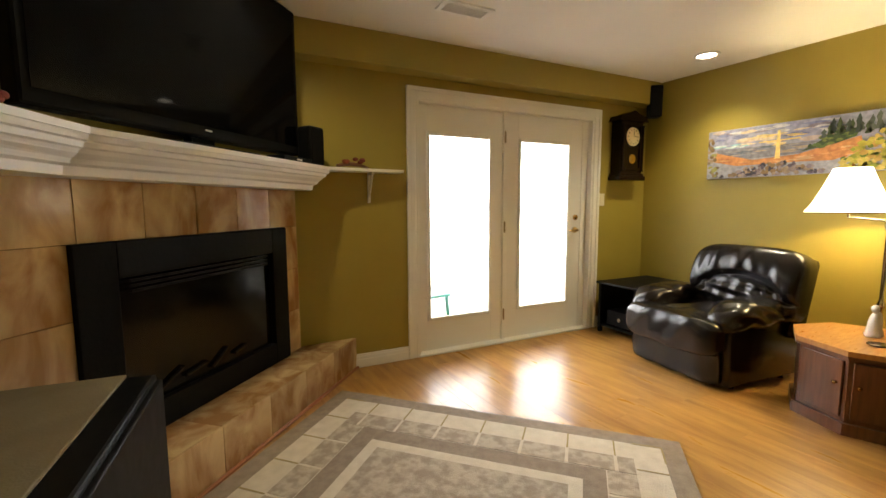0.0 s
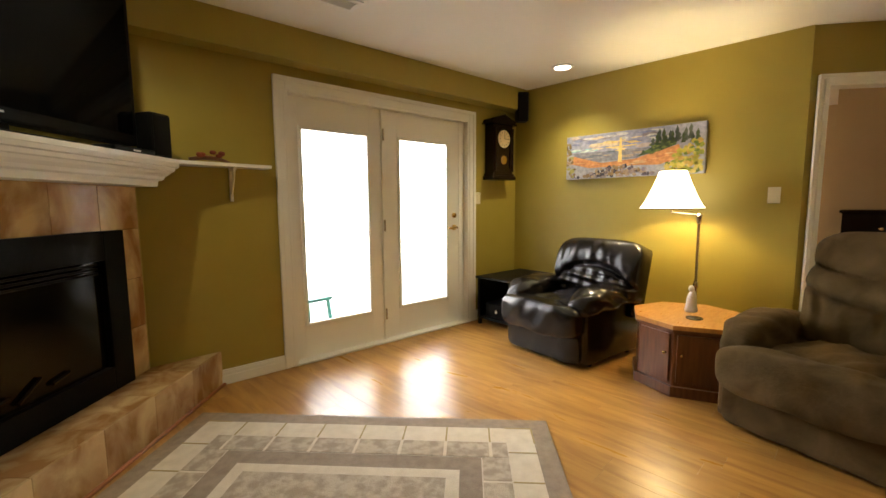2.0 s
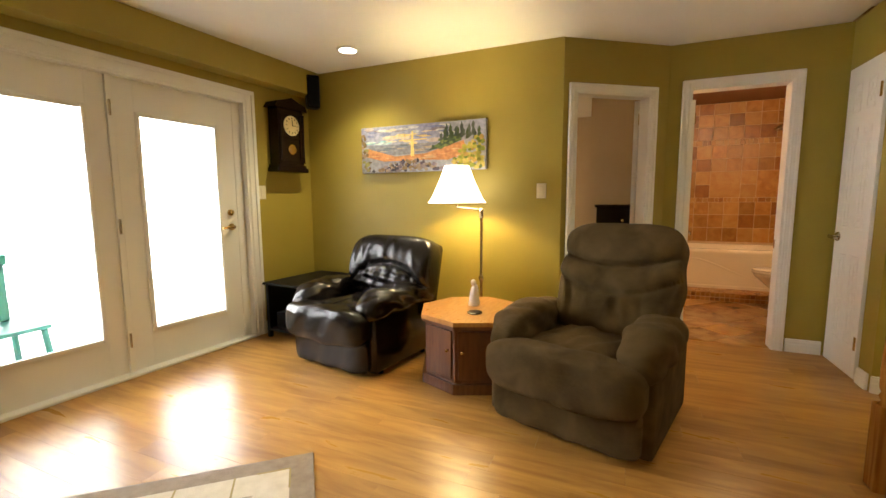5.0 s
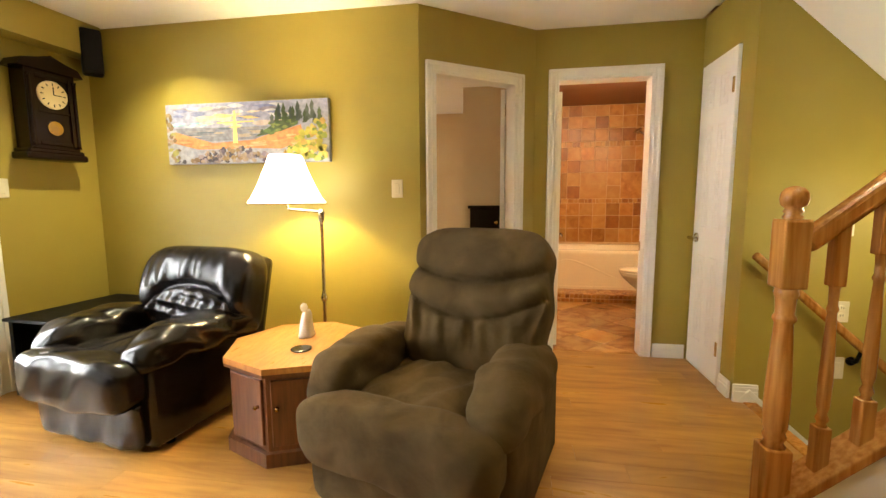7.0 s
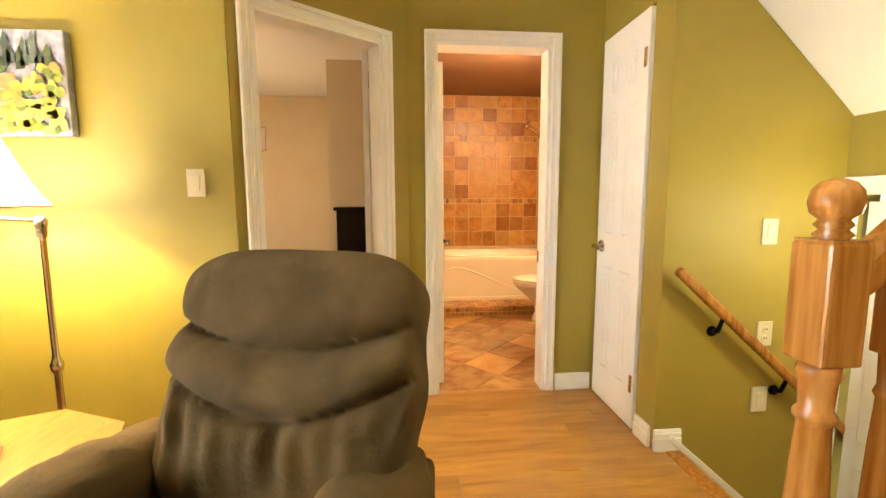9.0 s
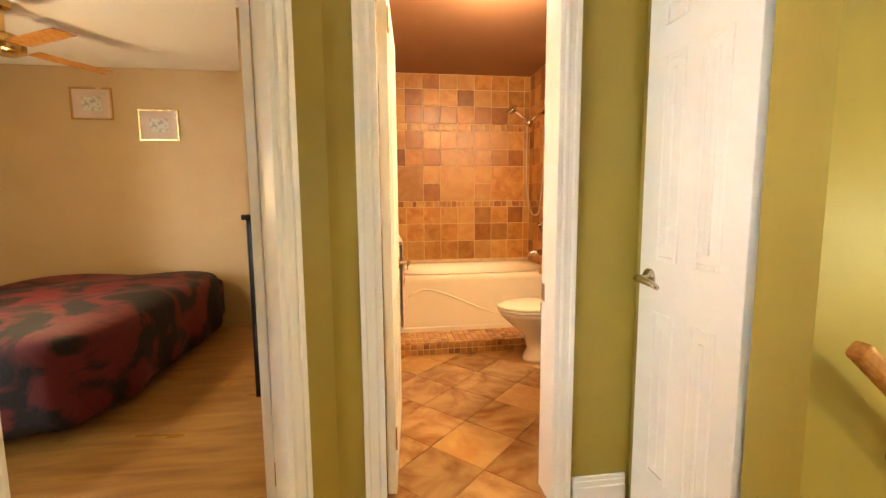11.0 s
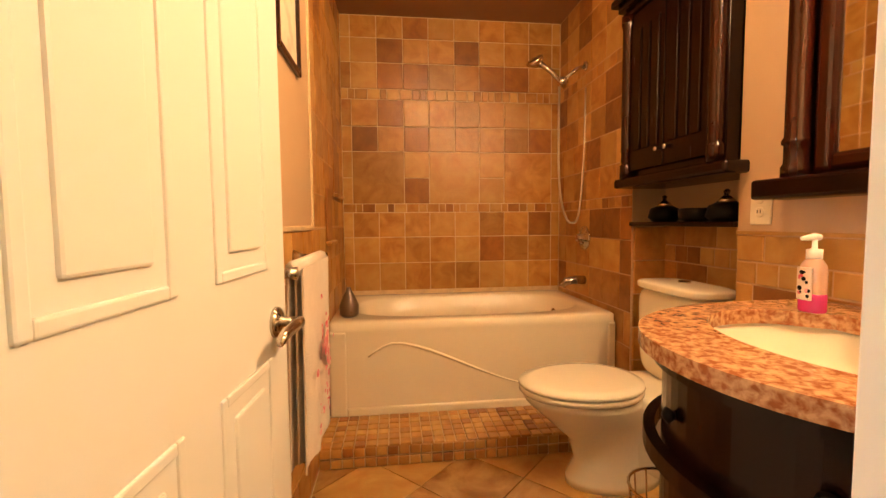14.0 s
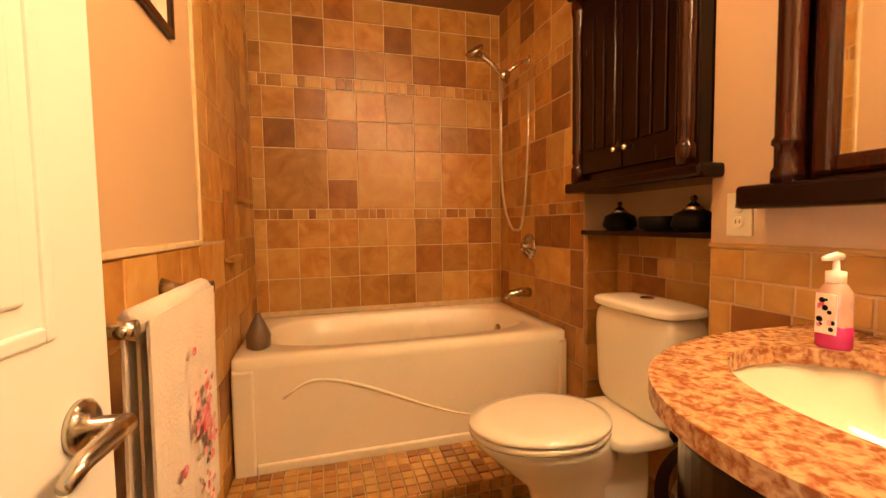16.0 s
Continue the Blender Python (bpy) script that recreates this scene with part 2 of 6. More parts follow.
def puff(bm, c, s, power=5.0, n=14, warp=None, m=None):
    """A stuffed block: centre c, full size s, rounder with a lower power; warp moves each unit point."""
    g = bmesh.ops.create_cube(bm, size=2.0)
    bmesh.ops.subdivide_edges(bm, edges=list({e for v in g["verts"] for e in v.link_edges}), cuts=n, use_grid_fill=True)
    vs = bm.verts[:]
    for v in vs:
        p = v.co.copy()
        k = (abs(p.x) ** power + abs(p.y) ** power + abs(p.z) ** power) ** (1 / power)
        q = p / k
        w = Vector((q.x * s[0] / 2, q.y * s[1] / 2, q.z * s[2] / 2))
        if warp:
            w = warp(q, w)
        v.co = Vector(c) + w
    if m is not None:
        bmesh.ops.transform(bm, matrix=m, verts=vs)
    return bm


def part(name, bm, material, parent=None, label="", smooth=False):
    me = bpy.data.meshes.new(name)
    bmesh.ops.recalc_face_normals(bm, faces=bm.faces[:])
    bm.to_mesh(me)
    bm.free()
    me.materials.append(material)
    if smooth:
        for p in me.polygons:
            p.use_smooth = True
    ob = new(name, me)
    if parent is not None:
        ob.parent = parent
    if label:
        ob["label"] = label
    return ob


def thing(name, m, label, category, group="", kind=""):
    e = new(name)
    e.empty_display_size = 0.1
    e.matrix_world = m
    return tagged(e, label, category, group, kind)


def struct(name, bm, material, label, category="", m=None):
    ob = part(name, bm, material)
    if m is not None:
        ob.matrix_world = m
    return tagged(ob, label, category or name.split("_")[0], kind="structure")


def B():
    return bmesh.new()


def wall(name, m, length, z0, z1, material, label, holes=(), thick=0.12):
    """A wall from local x 0 to length, its room face at y 0, going back to y = thick; holes are (x0, x1, z0, z1)."""
    bm = B()
    xs = sorted({0.0, length, *[h[0] for h in holes], *[h[1] for h in holes]})
    for a, b in zip(xs, xs[1:]):
        cuts = sorted([(h[2], h[3]) for h in holes if h[0] <= a + 1e-6 and h[1] >= b - 1e-6])
        z = z0
        for c0, c1 in cuts:
            if c0 > z + 1e-4:
                box(bm, a, b, 0, thick, z, c0)
            z = c1
        if z < z1 - 1e-4:
            box(bm, a, b, 0, thick, z, z1)
    bmesh.ops.remove_doubles(bm, verts=bm.verts[:], dist=1e-5)
    return struct(name, bm, material, label, "wall", m)


def along(a, b):
    """The pose of a wall whose room face runs from a to b with the room on its right-hand side."""
    a, b = Vector((*a, 0)), Vector((*b, 0))
    d = b - a
    return Matrix.Translation(a) @ Matrix.Rotation(math.atan2(d.y, d.x), 4, "Z"), d.length


# ---- the large structure: living room ----
A1, A2 = (3.89, 0.47), (4.44, -0.283)
struct("floor", box(B(), -1.2, 4.47, -1.5, 3.3, -0.12, -0.006), SUBFLOOR, "honey-coloured wood laminate floor with a soft sheen")
# the second, narrow box is added to close a sun leak at the south wall
struct("ceiling", box(box(B(), -1.2, 4.6, -1.40, 3.4, CEIL, CEIL + 0.12), -1.2, 1.62, -1.58, -1.40, CEIL, CEIL + 0.12), CEILING, "white painted ceiling with fine texture")
wall("wall_north", NW @ pose(-2.2, 0, 0), 4.85, 0, CEIL, OLIVE, "olive green painted wall around the patio doors", [(2.20 + 0.07, 2.20 + 1.89, -0.01, 2.03)], 0.16)
m, l = along((3.88, 2.98), (3.88, 0.47))
wall("wall_east", m, l, 0, CEIL, OLIVE, "olive green painted wall behind the recliners")
m, l = along(A1, A2)
wall("wall_bedroom", m, l, 0, CEIL, OLIVE, "short olive green angled wall around the bedroom doorway", [(0.095, 0.765, -0.01, 2.02)], 0.10)
m, l = along((4.44, -0.26), (4.44, -1.42))
wall("wall_bathroom", m, l, 0, CEIL, OLIVE, "olive green painted wall around the bathroom doorway", [(0.175, 0.85, -0.01, 2.065)])
m, l = along((4.52, -1.42), (3.78, -1.42))
wall("wall_closet", m, l, 0, CEIL, OLIVE, "narrow olive green wall around the closet door", [(0.125, 0.60, -0.01, 2.08)])
m, l = along((3.76, -1.42), (3.76, -2.278))
wall("wall_stair", m, l, -1.0, CEIL, OLIVE, "olive green wall beside the descending stairs")
wall("wall_stair_end", pose(4.6, -2.28, 0, 0, 0, 180), 3.1, -1.0, CEIL + 0.3, OLIVE, "olive green wall at the foot of the stairs", [(0.89, 1.65, -0.86, 1.20)])
wall("wall_south", pose(1.62, -1.45, 0, 0, 0, 180), 2.9, 0, CEIL, OLIVE, "olive green wall opposite the patio doors")
wall("wall_upper_stair", pose(1.62, -1.45, 0, 0, 0, -90) @ pose(0, 0, 0, 0, 0, 0), 0.828, 0, CEIL + 1.0, OLIVE, "olive green wall beside the rising stairs")
wall("wall_west", pose(-0.95, -1.5, 0, 0, 0, 90), 4.6, 0, CEIL, OLIVE, "olive green wall at the fireplace side")
struct("soffit_north", box(B(), -1.9, 2.61, -0.15, -0.002, 2.19, CEIL), OLIVE, "boxed soffit painted olive green", "soffit", NW)
# unseen cover, added so the sun doesn't fall in through the stairwell
struct("ceiling_stairwell", box(B(), 1.5, 4.6, -2.42, -1.30, CEIL + 0.125, CEIL + 0.22), CEILING, "unseen white cover over the stairwell that keeps the sun out")
sb = B()
for sx0, sx1, sy0, sy1, sz0, sz1 in [(2.66, 3.755, 0, 1.36, 0, 0.1)]:
    box(sb, sx0, sx1, 0, sy1 * 1.36, 0, 0.06)
struct("stair_soffit", sb, CEILING, "white sloping ceiling over the stairs", "ceiling", pose(0, -1.36, CEIL, 0, 0, 0) @ pose(0, 0, 0, 43 - 180, 0, 0) @ pose(0, 0, -0.06, 0, 0, 0))


def casing(name, m, x0, x1, top, label, width=0.075, bottom=0.0, depth=0.12):
    """Door trim round an opening in a wall's own frame: profiled boards on the room side, and the lining of the opening."""
    t = thing(name, m, label, "door frame", kind="structure")
    for nm, a in (("jamb_trim", x0), ("jamb_trim", x1)):
        s = -1 if a == x0 else 1
        bm = B()
        lo, hi = sorted((a, a + s * width))
        box(bm, lo, hi, -0.016, -0.001, bottom, top + width, 0.004)
        lo2, hi2 = sorted((a + s * width * 0.62, a + s * width))
        box(bm, lo2, hi2, -0.026, -0.014, bottom, top + width, 0.005)
        lo3, hi3 = sorted((a + s * 0.004, a + s * 0.018))
        box(bm, lo3, hi3, -0.021, -0.014, bottom, top + 0.018, 0.003)
        part(nm, bm, WHITE, t)
        bm = B()
        lo, hi = sorted((a - s * 0.02, a + s * 0.0))
        box(bm, lo, hi, -0.012, depth + 0.004, bottom, top, 0.002)
        part("jamb_lining", bm, WHITE, t)
    bm = B()
    box(bm, x0 + 0.001, x1 - 0.001, -0.016, -0.001, top, top + width, 0.004)
    box(bm, x0 - width + 0.002, x1 + width - 0.002, -0.027, -0.0145, top + width * 0.62, top + width + 0.002, 0.005)
    part("head_trim", bm, WHITE, t)
    part("head_lining", box(B(), x0 + 0.021, x1 - 0.021, -0.012, depth + 0.004, top - 0.02, top, 0.002), WHITE, t)
    return t


casing("door_frame_patio", NW, 0.07, 1.89, 2.03, "white painted wooden trim round the patio doors", 0.085, depth=0.17)
mB, lB = along(A1, A2)
casing("door_frame_bedroom", mB, 0.095, 0.765, 2.02, "white painted trim round the bedroom doorway", 0.056, depth=0.10)
mT, lT = along((4.44, -0.26), (4.44, -1.42))
casing("door_frame_bathroom", mT, 0.175, 0.85, 2.065, "white painted trim round the bathroom doorway", 0.056)


def baseboard(m, x0, x1, h=0.105):
    bm = B()
    box(bm, x0, x1, -0.014, -0.001, 0.0, h, 0.003)
    box(bm, x0, x1, -0.020, -0.012, 0.0, h * 0.62, 0.004)
    box(bm, x0, x1, -0.017, -0.012, h * 0.74, h * 0.86, 0.003)
    ob = part("baseboard", bm, WHITE)
    ob.matrix_world = m
    return tagged(ob, "white moulded baseboard along the wall", "baseboard", kind="structure")


baseboard(NW, -0.45, -0.016)
baseboard(NW, 1.976, 2.58)
baseboard(along((3.88, 2.98), (3.88, 0.47))[0], 0.08, 2.5)
baseboard(mT, 0.0, 0.118)
baseboard(mT, 0.918, 1.14)
baseboard(along((4.52, -1.42), (3.78, -1.42))[0], 0.61, 0.735)
baseboard(along((3.76, -1.42), (3.76, -2.45))[0], -0.005, 0.13)

# ---- patio doors ----
def glazed_leaf(x0, x1, g0, g1, name, hinge_left):
    t = thing(name, NW, "white glazed patio door leaf, closed, full-length clear pane", "door", "patio doors", "structure")
    bm = B()
    z0, z1, gz0, gz1 = 0.02, 2.0095, 0.27, 1.80
    box(bm, x0, g0, 0.05, 0.095, z0, z1, 0.003)
    box(bm, g1, x1, 0.05, 0.095, z0, z1, 0.003)
    box(bm, g0, g1, 0.05, 0.095, z0, gz0, 0.0)
    box(bm, g0, g1, 0.05, 0.095, gz1, z1, 0.0)
    part("leaf", bm, WHITE, t)
    bm = B()
    w = 0.028
    for a, b, c, d in ((g0, g0 + w, gz0, gz1), (g1 - w, g1, gz0, gz1), (g0 + w, g1 - w, gz0, gz0 + w), (g0 + w, g1 - w, gz1 - w, gz1)):
        box(bm, a, b, 0.036, 0.06, c, d, 0.006)
    part("glazing_bead", bm, WHITE, t)
    pane = part("pane", box(B(), g0 + 0.01, g1 - 0.01, 0.070, 0.076, gz0 + 0.01, gz1 - 0.01), GLASS, t)
    pane.visible_shadow = False
    return t


glazed_leaf(0.075, 0.895, 0.175, 0.785, "door_1", True)
d2 = glazed_leaf(0.93, 1.80, 1.06, 1.66, "door_2", False)
dm = thing("door_mullion", NW, "white astragal post between the patio door leaves", "door", kind="structure")
part("post", box(B(), 0.893, 0.932, 0.03, 0.10, 0.0, 2.01, 0.005), WHITE, dm)
for z in (0.25, 1.03, 1.8):
    part("hinge", box(B(), 0.900, 0.912, 0.018, 0.034, z - 0.05, z + 0.05, 0.003), CHROME, dm, "steel hinge")
bm = B()
lathe(bm, [(0.028, 0), (0.028, 0.012), (0.012, 0.016), (0.012, 0.05)], NW.inverted() @ NW @ pose(1.735, 0.05, 0.98, 90), 16)
tube(bm, [(1.735, 0.0, 0.98), (1.70, -0.004, 0.98), (1.63, -0.002, 0.975)], 0.010, 8)
part("lever_handle", bm, BRASS, d2, "brass lever handle", True)
part("deadbolt", lathe(B(), [(0.026, 0), (0.026, 0.015), (0.018, 0.022)], pose(1.735, 0.05, 1.10, 90), 16), BRASS, d2, "brass deadbolt", True)
part("stile_cover", box(B(), 1.80, 1.872, 0.045, 0.10, 0.0, 2.01, 0.003), WHITE, d2)
struct("door_sill", box(B(), 0.07, 1.89, -0.03, 0.17, 0.0, 0.02, 0.006), WHITE, "white patio door sill", "sill", NW)

# ---- outdoors ----
struct("ground", box(B(), -300, 300, 3.4, 400, -0.30, -0.12), CONCRETE, "sunlit pale concrete patio", "ground")
# added glowing sheet: white-out behind the panes and daylight for the room
struct("backdrop", box(B(), -8, 10, 4.6, 4.7, -0.2, 6.0), OUTSIDE, "glowing white sheet standing in for overexposed daylight beyond the doors", "backdrop", NW)
ch = thing("patio_chair", NW @ pose(0.49, 0.95, -0.12, 0, 0, 8), "teal plastic patio chair standing outside", "chair")
bm = B()
box(bm, -0.24, 0.24, -0.22, 0.22, 0.40, 0.43, 0.012)
part("seat", bm, TEAL, ch)
bm = B()
for k in range(5):
    box(bm, -0.2 + k * 0.085, -0.14 + k * 0.085, 0.2, 0.225, 0.43, 0.88, 0.008)
box(bm, -0.22, 0.22, 0.195, 0.23, 0.85, 0.93, 0.012)
part("backrest", bm, TEAL, ch)
for sx in (-1, 1):
    for sy in (-1, 1):
        part("leg", tube(B(), [(sx * 0.2, sy * 0.19, 0.41), (sx * 0.23, sy * 0.22, 0)], 0.02, 8), TEAL, ch)

# ---- fireplace ----
FA = radians(45)
FP = Matrix.Translation((0.42, 3.13, 0)) @ Matrix.Rotation(radians(225), 4, "Z")   # x along the face away from the north wall, y into the wall
FP = FP @ Matrix.Diagonal((1, -1, 1, 1))
FPm = Matrix.Translation((0.42, 3.13, 0)) @ Matrix.Rotation(radians(45), 4, "Z")   # face runs along -x, room at -y
fp = thing("fireplace", FPm, "corner gas fireplace with brown marble surround and black firebox", "fireplace")
L = 1.72
bm = B()
box(bm, -L, 0.10, 0.02, 0.60, 0, CEIL - 0.002)
chb = part("chimney_breast", bm, OLIVE, fp)
x0f, x1f, zb, zt = -1.40, -0.15, 0.235, 1.085
def slab(a, b, c, d):
    return part("marble_slab", box(B(), a + 0.001, b - 0.001, -0.012, 0.019, c + 0.001, d - 0.001, 0.002), MARBLE, fp)
for k in range(3):
    h = 0.235 + k * 0.283
    slab(-0.15, 0.0, h, h + 0.283)
    slab(-1.64, -1.40, h, h + 0.283)
for k in range(6):
    slab(-1.64 + k * 0.2733, -1.64 + (k + 1) * 0.2733, 1.084, 1.37)
bm = B()
for a, b, c, d in ((x0f, x0f + 0.16, zb, zt), (x1f - 0.14, x1f, zb, zt), (x0f + 0.16, x1f - 0.14, zt - 0.15, zt), (x0f + 0.16, x1f - 0.14, zb, zb + 0.13)):
    box(bm, a, b, -0.035, 0.018, c, d, 0.004)
part("firebox_frame", bm, IRON, fp, "black steel firebox frame")
bm = B()
for k in range(3):
    box(bm, x0f + 0.2, x1f - 0.2, -0.044, -0.034, zt - 0.17 - k * 0.022, zt - 0.158 - k * 0.022, 0.003)
part("vent_louvre", bm, IRON, fp)
part("firebox", box(B(), x0f + 0.14, x1f - 0.12, 0.0, 0.017, zb + 0.1, zt - 0.12), FIREGLASS, fp, "dark firebox glass")
bm = B()
for k in range(4):
    tube(bm, [(-1.1 + k * 0.16, -0.012, zb + 0.16 + 0.02 * (k % 2)), (-0.95 + k * 0.14, -0.010, zb + 0.20 + 0.03 * ((k + 1) % 2))], 0.010, 7)
# the near-black colour holds the dimness inside the firebox
part("log", bm, DARKWOOD, fp, "ceramic logs, near-black for the dim firebox")
hearth = thing("hearth", FPm, "raised stone hearth of polished brown marble slabs", "hearth")
HO = [(0.32, -0.27), (-1.35, -0.27), (-1.72, -0.05), (-1.72, 0.02), (0.04, 0.02)]
part("core", prism(B(), [(x * 0.995, y * 0.97 - 0.002) for x, y in HO], 0.0, 0.218), GROUT, hearth)
for k in range(5):
    a, b = 0.30 - k * 0.33, 0.30 - (k + 1) * 0.33
    aa = min(a, 0.30)
    part("marble_slab", prism(B(), [(a - 0.001, -0.272), (b + 0.001, -0.272), (b + 0.001, 0.0), (min(a - 0.001, 0.03), 0.0)], 0.214, 0.235), MARBLE, hearth)
    part("marble_slab", box(B(), b + 0.001, a - 0.001, -0.285, -0.268, 0.012, 0.2345, 0.002), MARBLE, hearth)
part("floor_trim", tube(B(), [(0.33, -0.292, 0.008), (-1.36, -0.292, 0.008)], 0.011, 8), ORANGE, hearth, "reddish wooden quarter-round strip")

mantel = thing("mantel", FPm, "white moulded mantel shelf over the fireplace", "mantel")
# the shelf runs across the face and on along the north wall
top = [(0.02, 0.018), (-1.72, 0.018), (-2.14, -0.23), (-1.92, -0.45), (-1.47, -0.27), (0.02, -0.27), (0.17, -0.17)]
part("shelf", prism(B(), top, 1.452, 1.475), WHITE, mantel)
bm = B()
rows_ = []
for o, z in ((0.0, 1.4522), (0.0, 1.432), (0.014, 1.428), (0.016, 1.410), (0.026, 1.405), (0.034, 1.392), (0.052, 1.375), (0.058, 1.360), (0.076, 1.352), (0.080, 1.322)):
    rows_.append([bm.verts.new((x, y, z)) for x, y in [(0.0, 0.018), (-1.72, 0.018), (-2.13, -0.22), (-1.92 - o, -0.442 + o * 0.4), (-1.472 - o * 0.4, -0.262 + o), (0.02 - o, -0.262 + o), (0.10 - o, -0.20 + o)]])
for p, q in zip(rows_, rows_[1:]):
    for k in range(7):
        bm.faces.new((p[k], p[(k + 1) % 7], q[(k + 1) % 7], q[k]))
bm.faces.new(rows_[0])
bm.faces.new(rows_[-1][::-1])
part("moulding", bm, WHITE, mantel)
wall_shelf = thing("wall_shelf", NW, "narrow white shelf on a bracket, carrying a small ornament", "shelf")
part("board", prism(B(), [(-0.92, -0.002), (-0.085, -0.002), (-0.085, -0.13), (-0.78, -0.21)], 1.458, 1.478), WHITE, wall_shelf)
bm = B()
box(bm, -0.325, -0.305, -0.016, -0.003, 1.24, 1.457, 0.003)
box(bm, -0.325, -0.305, -0.12, -0.003, 1.44, 1.4575, 0.003)
tube(bm, [(-0.315, -0.10, 1.445), (-0.315, -0.05, 1.35), (-0.315, -0.012, 1.29)], 0.009, 8)
part("bracket", bm, WHITE, wall_shelf, "white scrolled bracket")


def ornament(name, m, label):
    t = thing(name, m, label, "ornament")
    rnd = random.Random(4)
    bm = B()
    tube(bm, [(-0.11, 0, 0.02), (-0.03, 0.01, 0.035), (0.05, 0, 0.03), (0.12, 0.005, 0.012)], [0.010, 0.016, 0.014, 0.006], 8)
    part("driftwood", bm, WALNUT, t, "knotted wood", True)
    for k in range(9):
        c = (rnd.uniform(-0.08, 0.09), rnd.uniform(-0.02, 0.02), rnd.uniform(0.035, 0.075))
        part("blossom", puff(B(), c, (0.04, 0.035, 0.026), 2.2, 3), mat("dried_flower", (0.30, 0.075, 0.03), (0.16, 0.03, 0.02), 0.9) if k == 0 else bpy.data.materials["dried_flower"], t, "", True)
    return t


ornament("dried_flowers", NW @ pose(-0.45, -0.07, 1.478, 0, 0, 0), "reddish dried flowers lying on the shelf")
ornament("dried_flowers", FPm @ pose(-1.72, -0.22, 1.475, 0, 0, 30), "reddish dried flowers lying on the mantel")

tv = thing("television", FPm @ pose(-0.84, -0.10, 1.475), "large black flat television standing on the mantel, switched off", "television")
bm = B()
box(bm, -0.73, 0.73, -0.03, 0.05, 0.06, 0.92, 0.012)
part("casing", bm, BLACK, tv)
part("screen", box(B(), -0.695, 0.695, -0.034, -0.028, 0.115, 0.885), SCREEN, tv, "glossy black screen")
part("logo", box(B(), -0.02, 0.02, -0.0335, -0.0305, 0.092, 0.100), FIGURE, tv, "small silver maker's mark")
part("foot", box(B(), -0.26, 0.26, -0.11, 0.10, 0.0, 0.018, 0.006), BLACK, tv)
part("neck", box(B(), -0.07, 0.07, 0.0, 0.05, 0.012, 0.10, 0.006), BLACK, tv)
for nm, x in (("loudspeaker", -0.06),):
    sp = thing("loudspeaker", FPm @ pose(x, -0.18, 1.475, 0, 0, -15), "small black loudspeaker standing on the mantel", "speaker", "loudspeakers")
    part("cabinet", box(B(), -0.065, 0.065, -0.06, 0.06, 0, 0.245, 0.018), BLACK, sp)
    part("grille", box(B(), -0.05, 0.05, -0.066, -0.058, 0.012, 0.23, 0.003), IRON, sp)
bx = thing("set_top_box", FPm @ pose(-0.30, -0.215, 1.475), "slim black box with small silver lights beside the television", "electronics")
part("body", box(B(), -0.14, 0.14, -0.035, 0.08, 0, 0.03, 0.005), BLACK, bx)
part("display", box(B(), -0.02, 0.03, -0.037, -0.034, 0.01, 0.018), FIGURE, bx)

# ---- rug ----
RG = Matrix.Translation((1.925, 1.315, 0)) @ Matrix.Rotation(radians(131.5), 4, "Z")   # x from the east corner towards the hearth
rug = thing("rug", RG, "grey and cream rug with a bordered woven square pattern", "rug")
RW, RD = 1.98, 1.75
part("border", box(B(), 0, RW, 0, RD, 0.001, 0.012, 0.004), RUG_GREY, rug)
part("cream_band", box(B(), 0.10, RW - 0.10, 0.10, RD - 0.10, 0.010, 0.0135), RUG_CREAM, rug)
part("grey_band", box(B(), 0.37, RW - 0.37, 0.37, RD - 0.37, 0.012, 0.0145), RUG_GREY, rug)
part("cream_line", box(B(), 0.47, RW - 0.47, 0.47, RD - 0.47, 0.013, 0.0155), RUG_CREAM, rug)
part("field", box(B(), 0.53, RW - 0.53, 0.53, RD - 0.53, 0.014, 0.0165), RUG_BEIGE, rug)
def rug_patch(a, b, c, d, mt):
    if b - a < 0.02 or d - c < 0.02:
        return
    part("woven_square", box(B(), a, b, c, d, 0.0125, 0.0155), mt, rug)
n = 8
for side in range(2):
    for k in range(n):
        w = (RW - 0.20) / n
        a = 0.10 + k * w
        y = 0.24 if side == 0 else RD - 0.365
        rug_patch(max(a + 0.008, 0.24), min(a + w - 0.008, RW - 0.24), y, y + 0.125, RUG_BEIGE)
        yy = 0.10 if side == 0 else RD - 0.235
        part("woven_line", box(B(), a - 0.004, a + 0.004, yy, yy + 0.135, 0.013, 0.0150), RUG_LINE, rug)
    m_ = 7
    for k in range(m_):
        w = (RD - 0.20) / m_
        a = 0.10 + k * w
        x = 0.24 if side == 0 else RW - 0.365
        rug_patch(x, x + 0.125, max(a + 0.008, 0.37), min(a + w - 0.008, RD - 0.37), RUG_BEIGE)
        xx = 0.10 if side == 0 else RW - 0.235
        part("woven_line", box(B(), xx, xx + 0.135, a - 0.004, a + 0.004, 0.013, 0.0150), RUG_LINE, rug)

# ---- covered low table near the hearth ----
ot = thing("low_table", pose(-0.68, 1.43, 0, 0, 0, -8), "black low table covered with a grey cloth", "table")
part("top", box(B(), -0.20, 0.33, -0.42, 0.42, 0.60, 0.67, 0.01), BLACK, ot)
part("cloth", box(B(), -0.20, 0.25, -0.43, 0.41, 0.671, 0.682, 0.004), CLOTH, ot, "grey-beige table cloth")
part("side_rail", box(B(), 0.31, 0.345, -0.42, 0.42, 0.10, 0.65, 0.006), BLACK, ot)
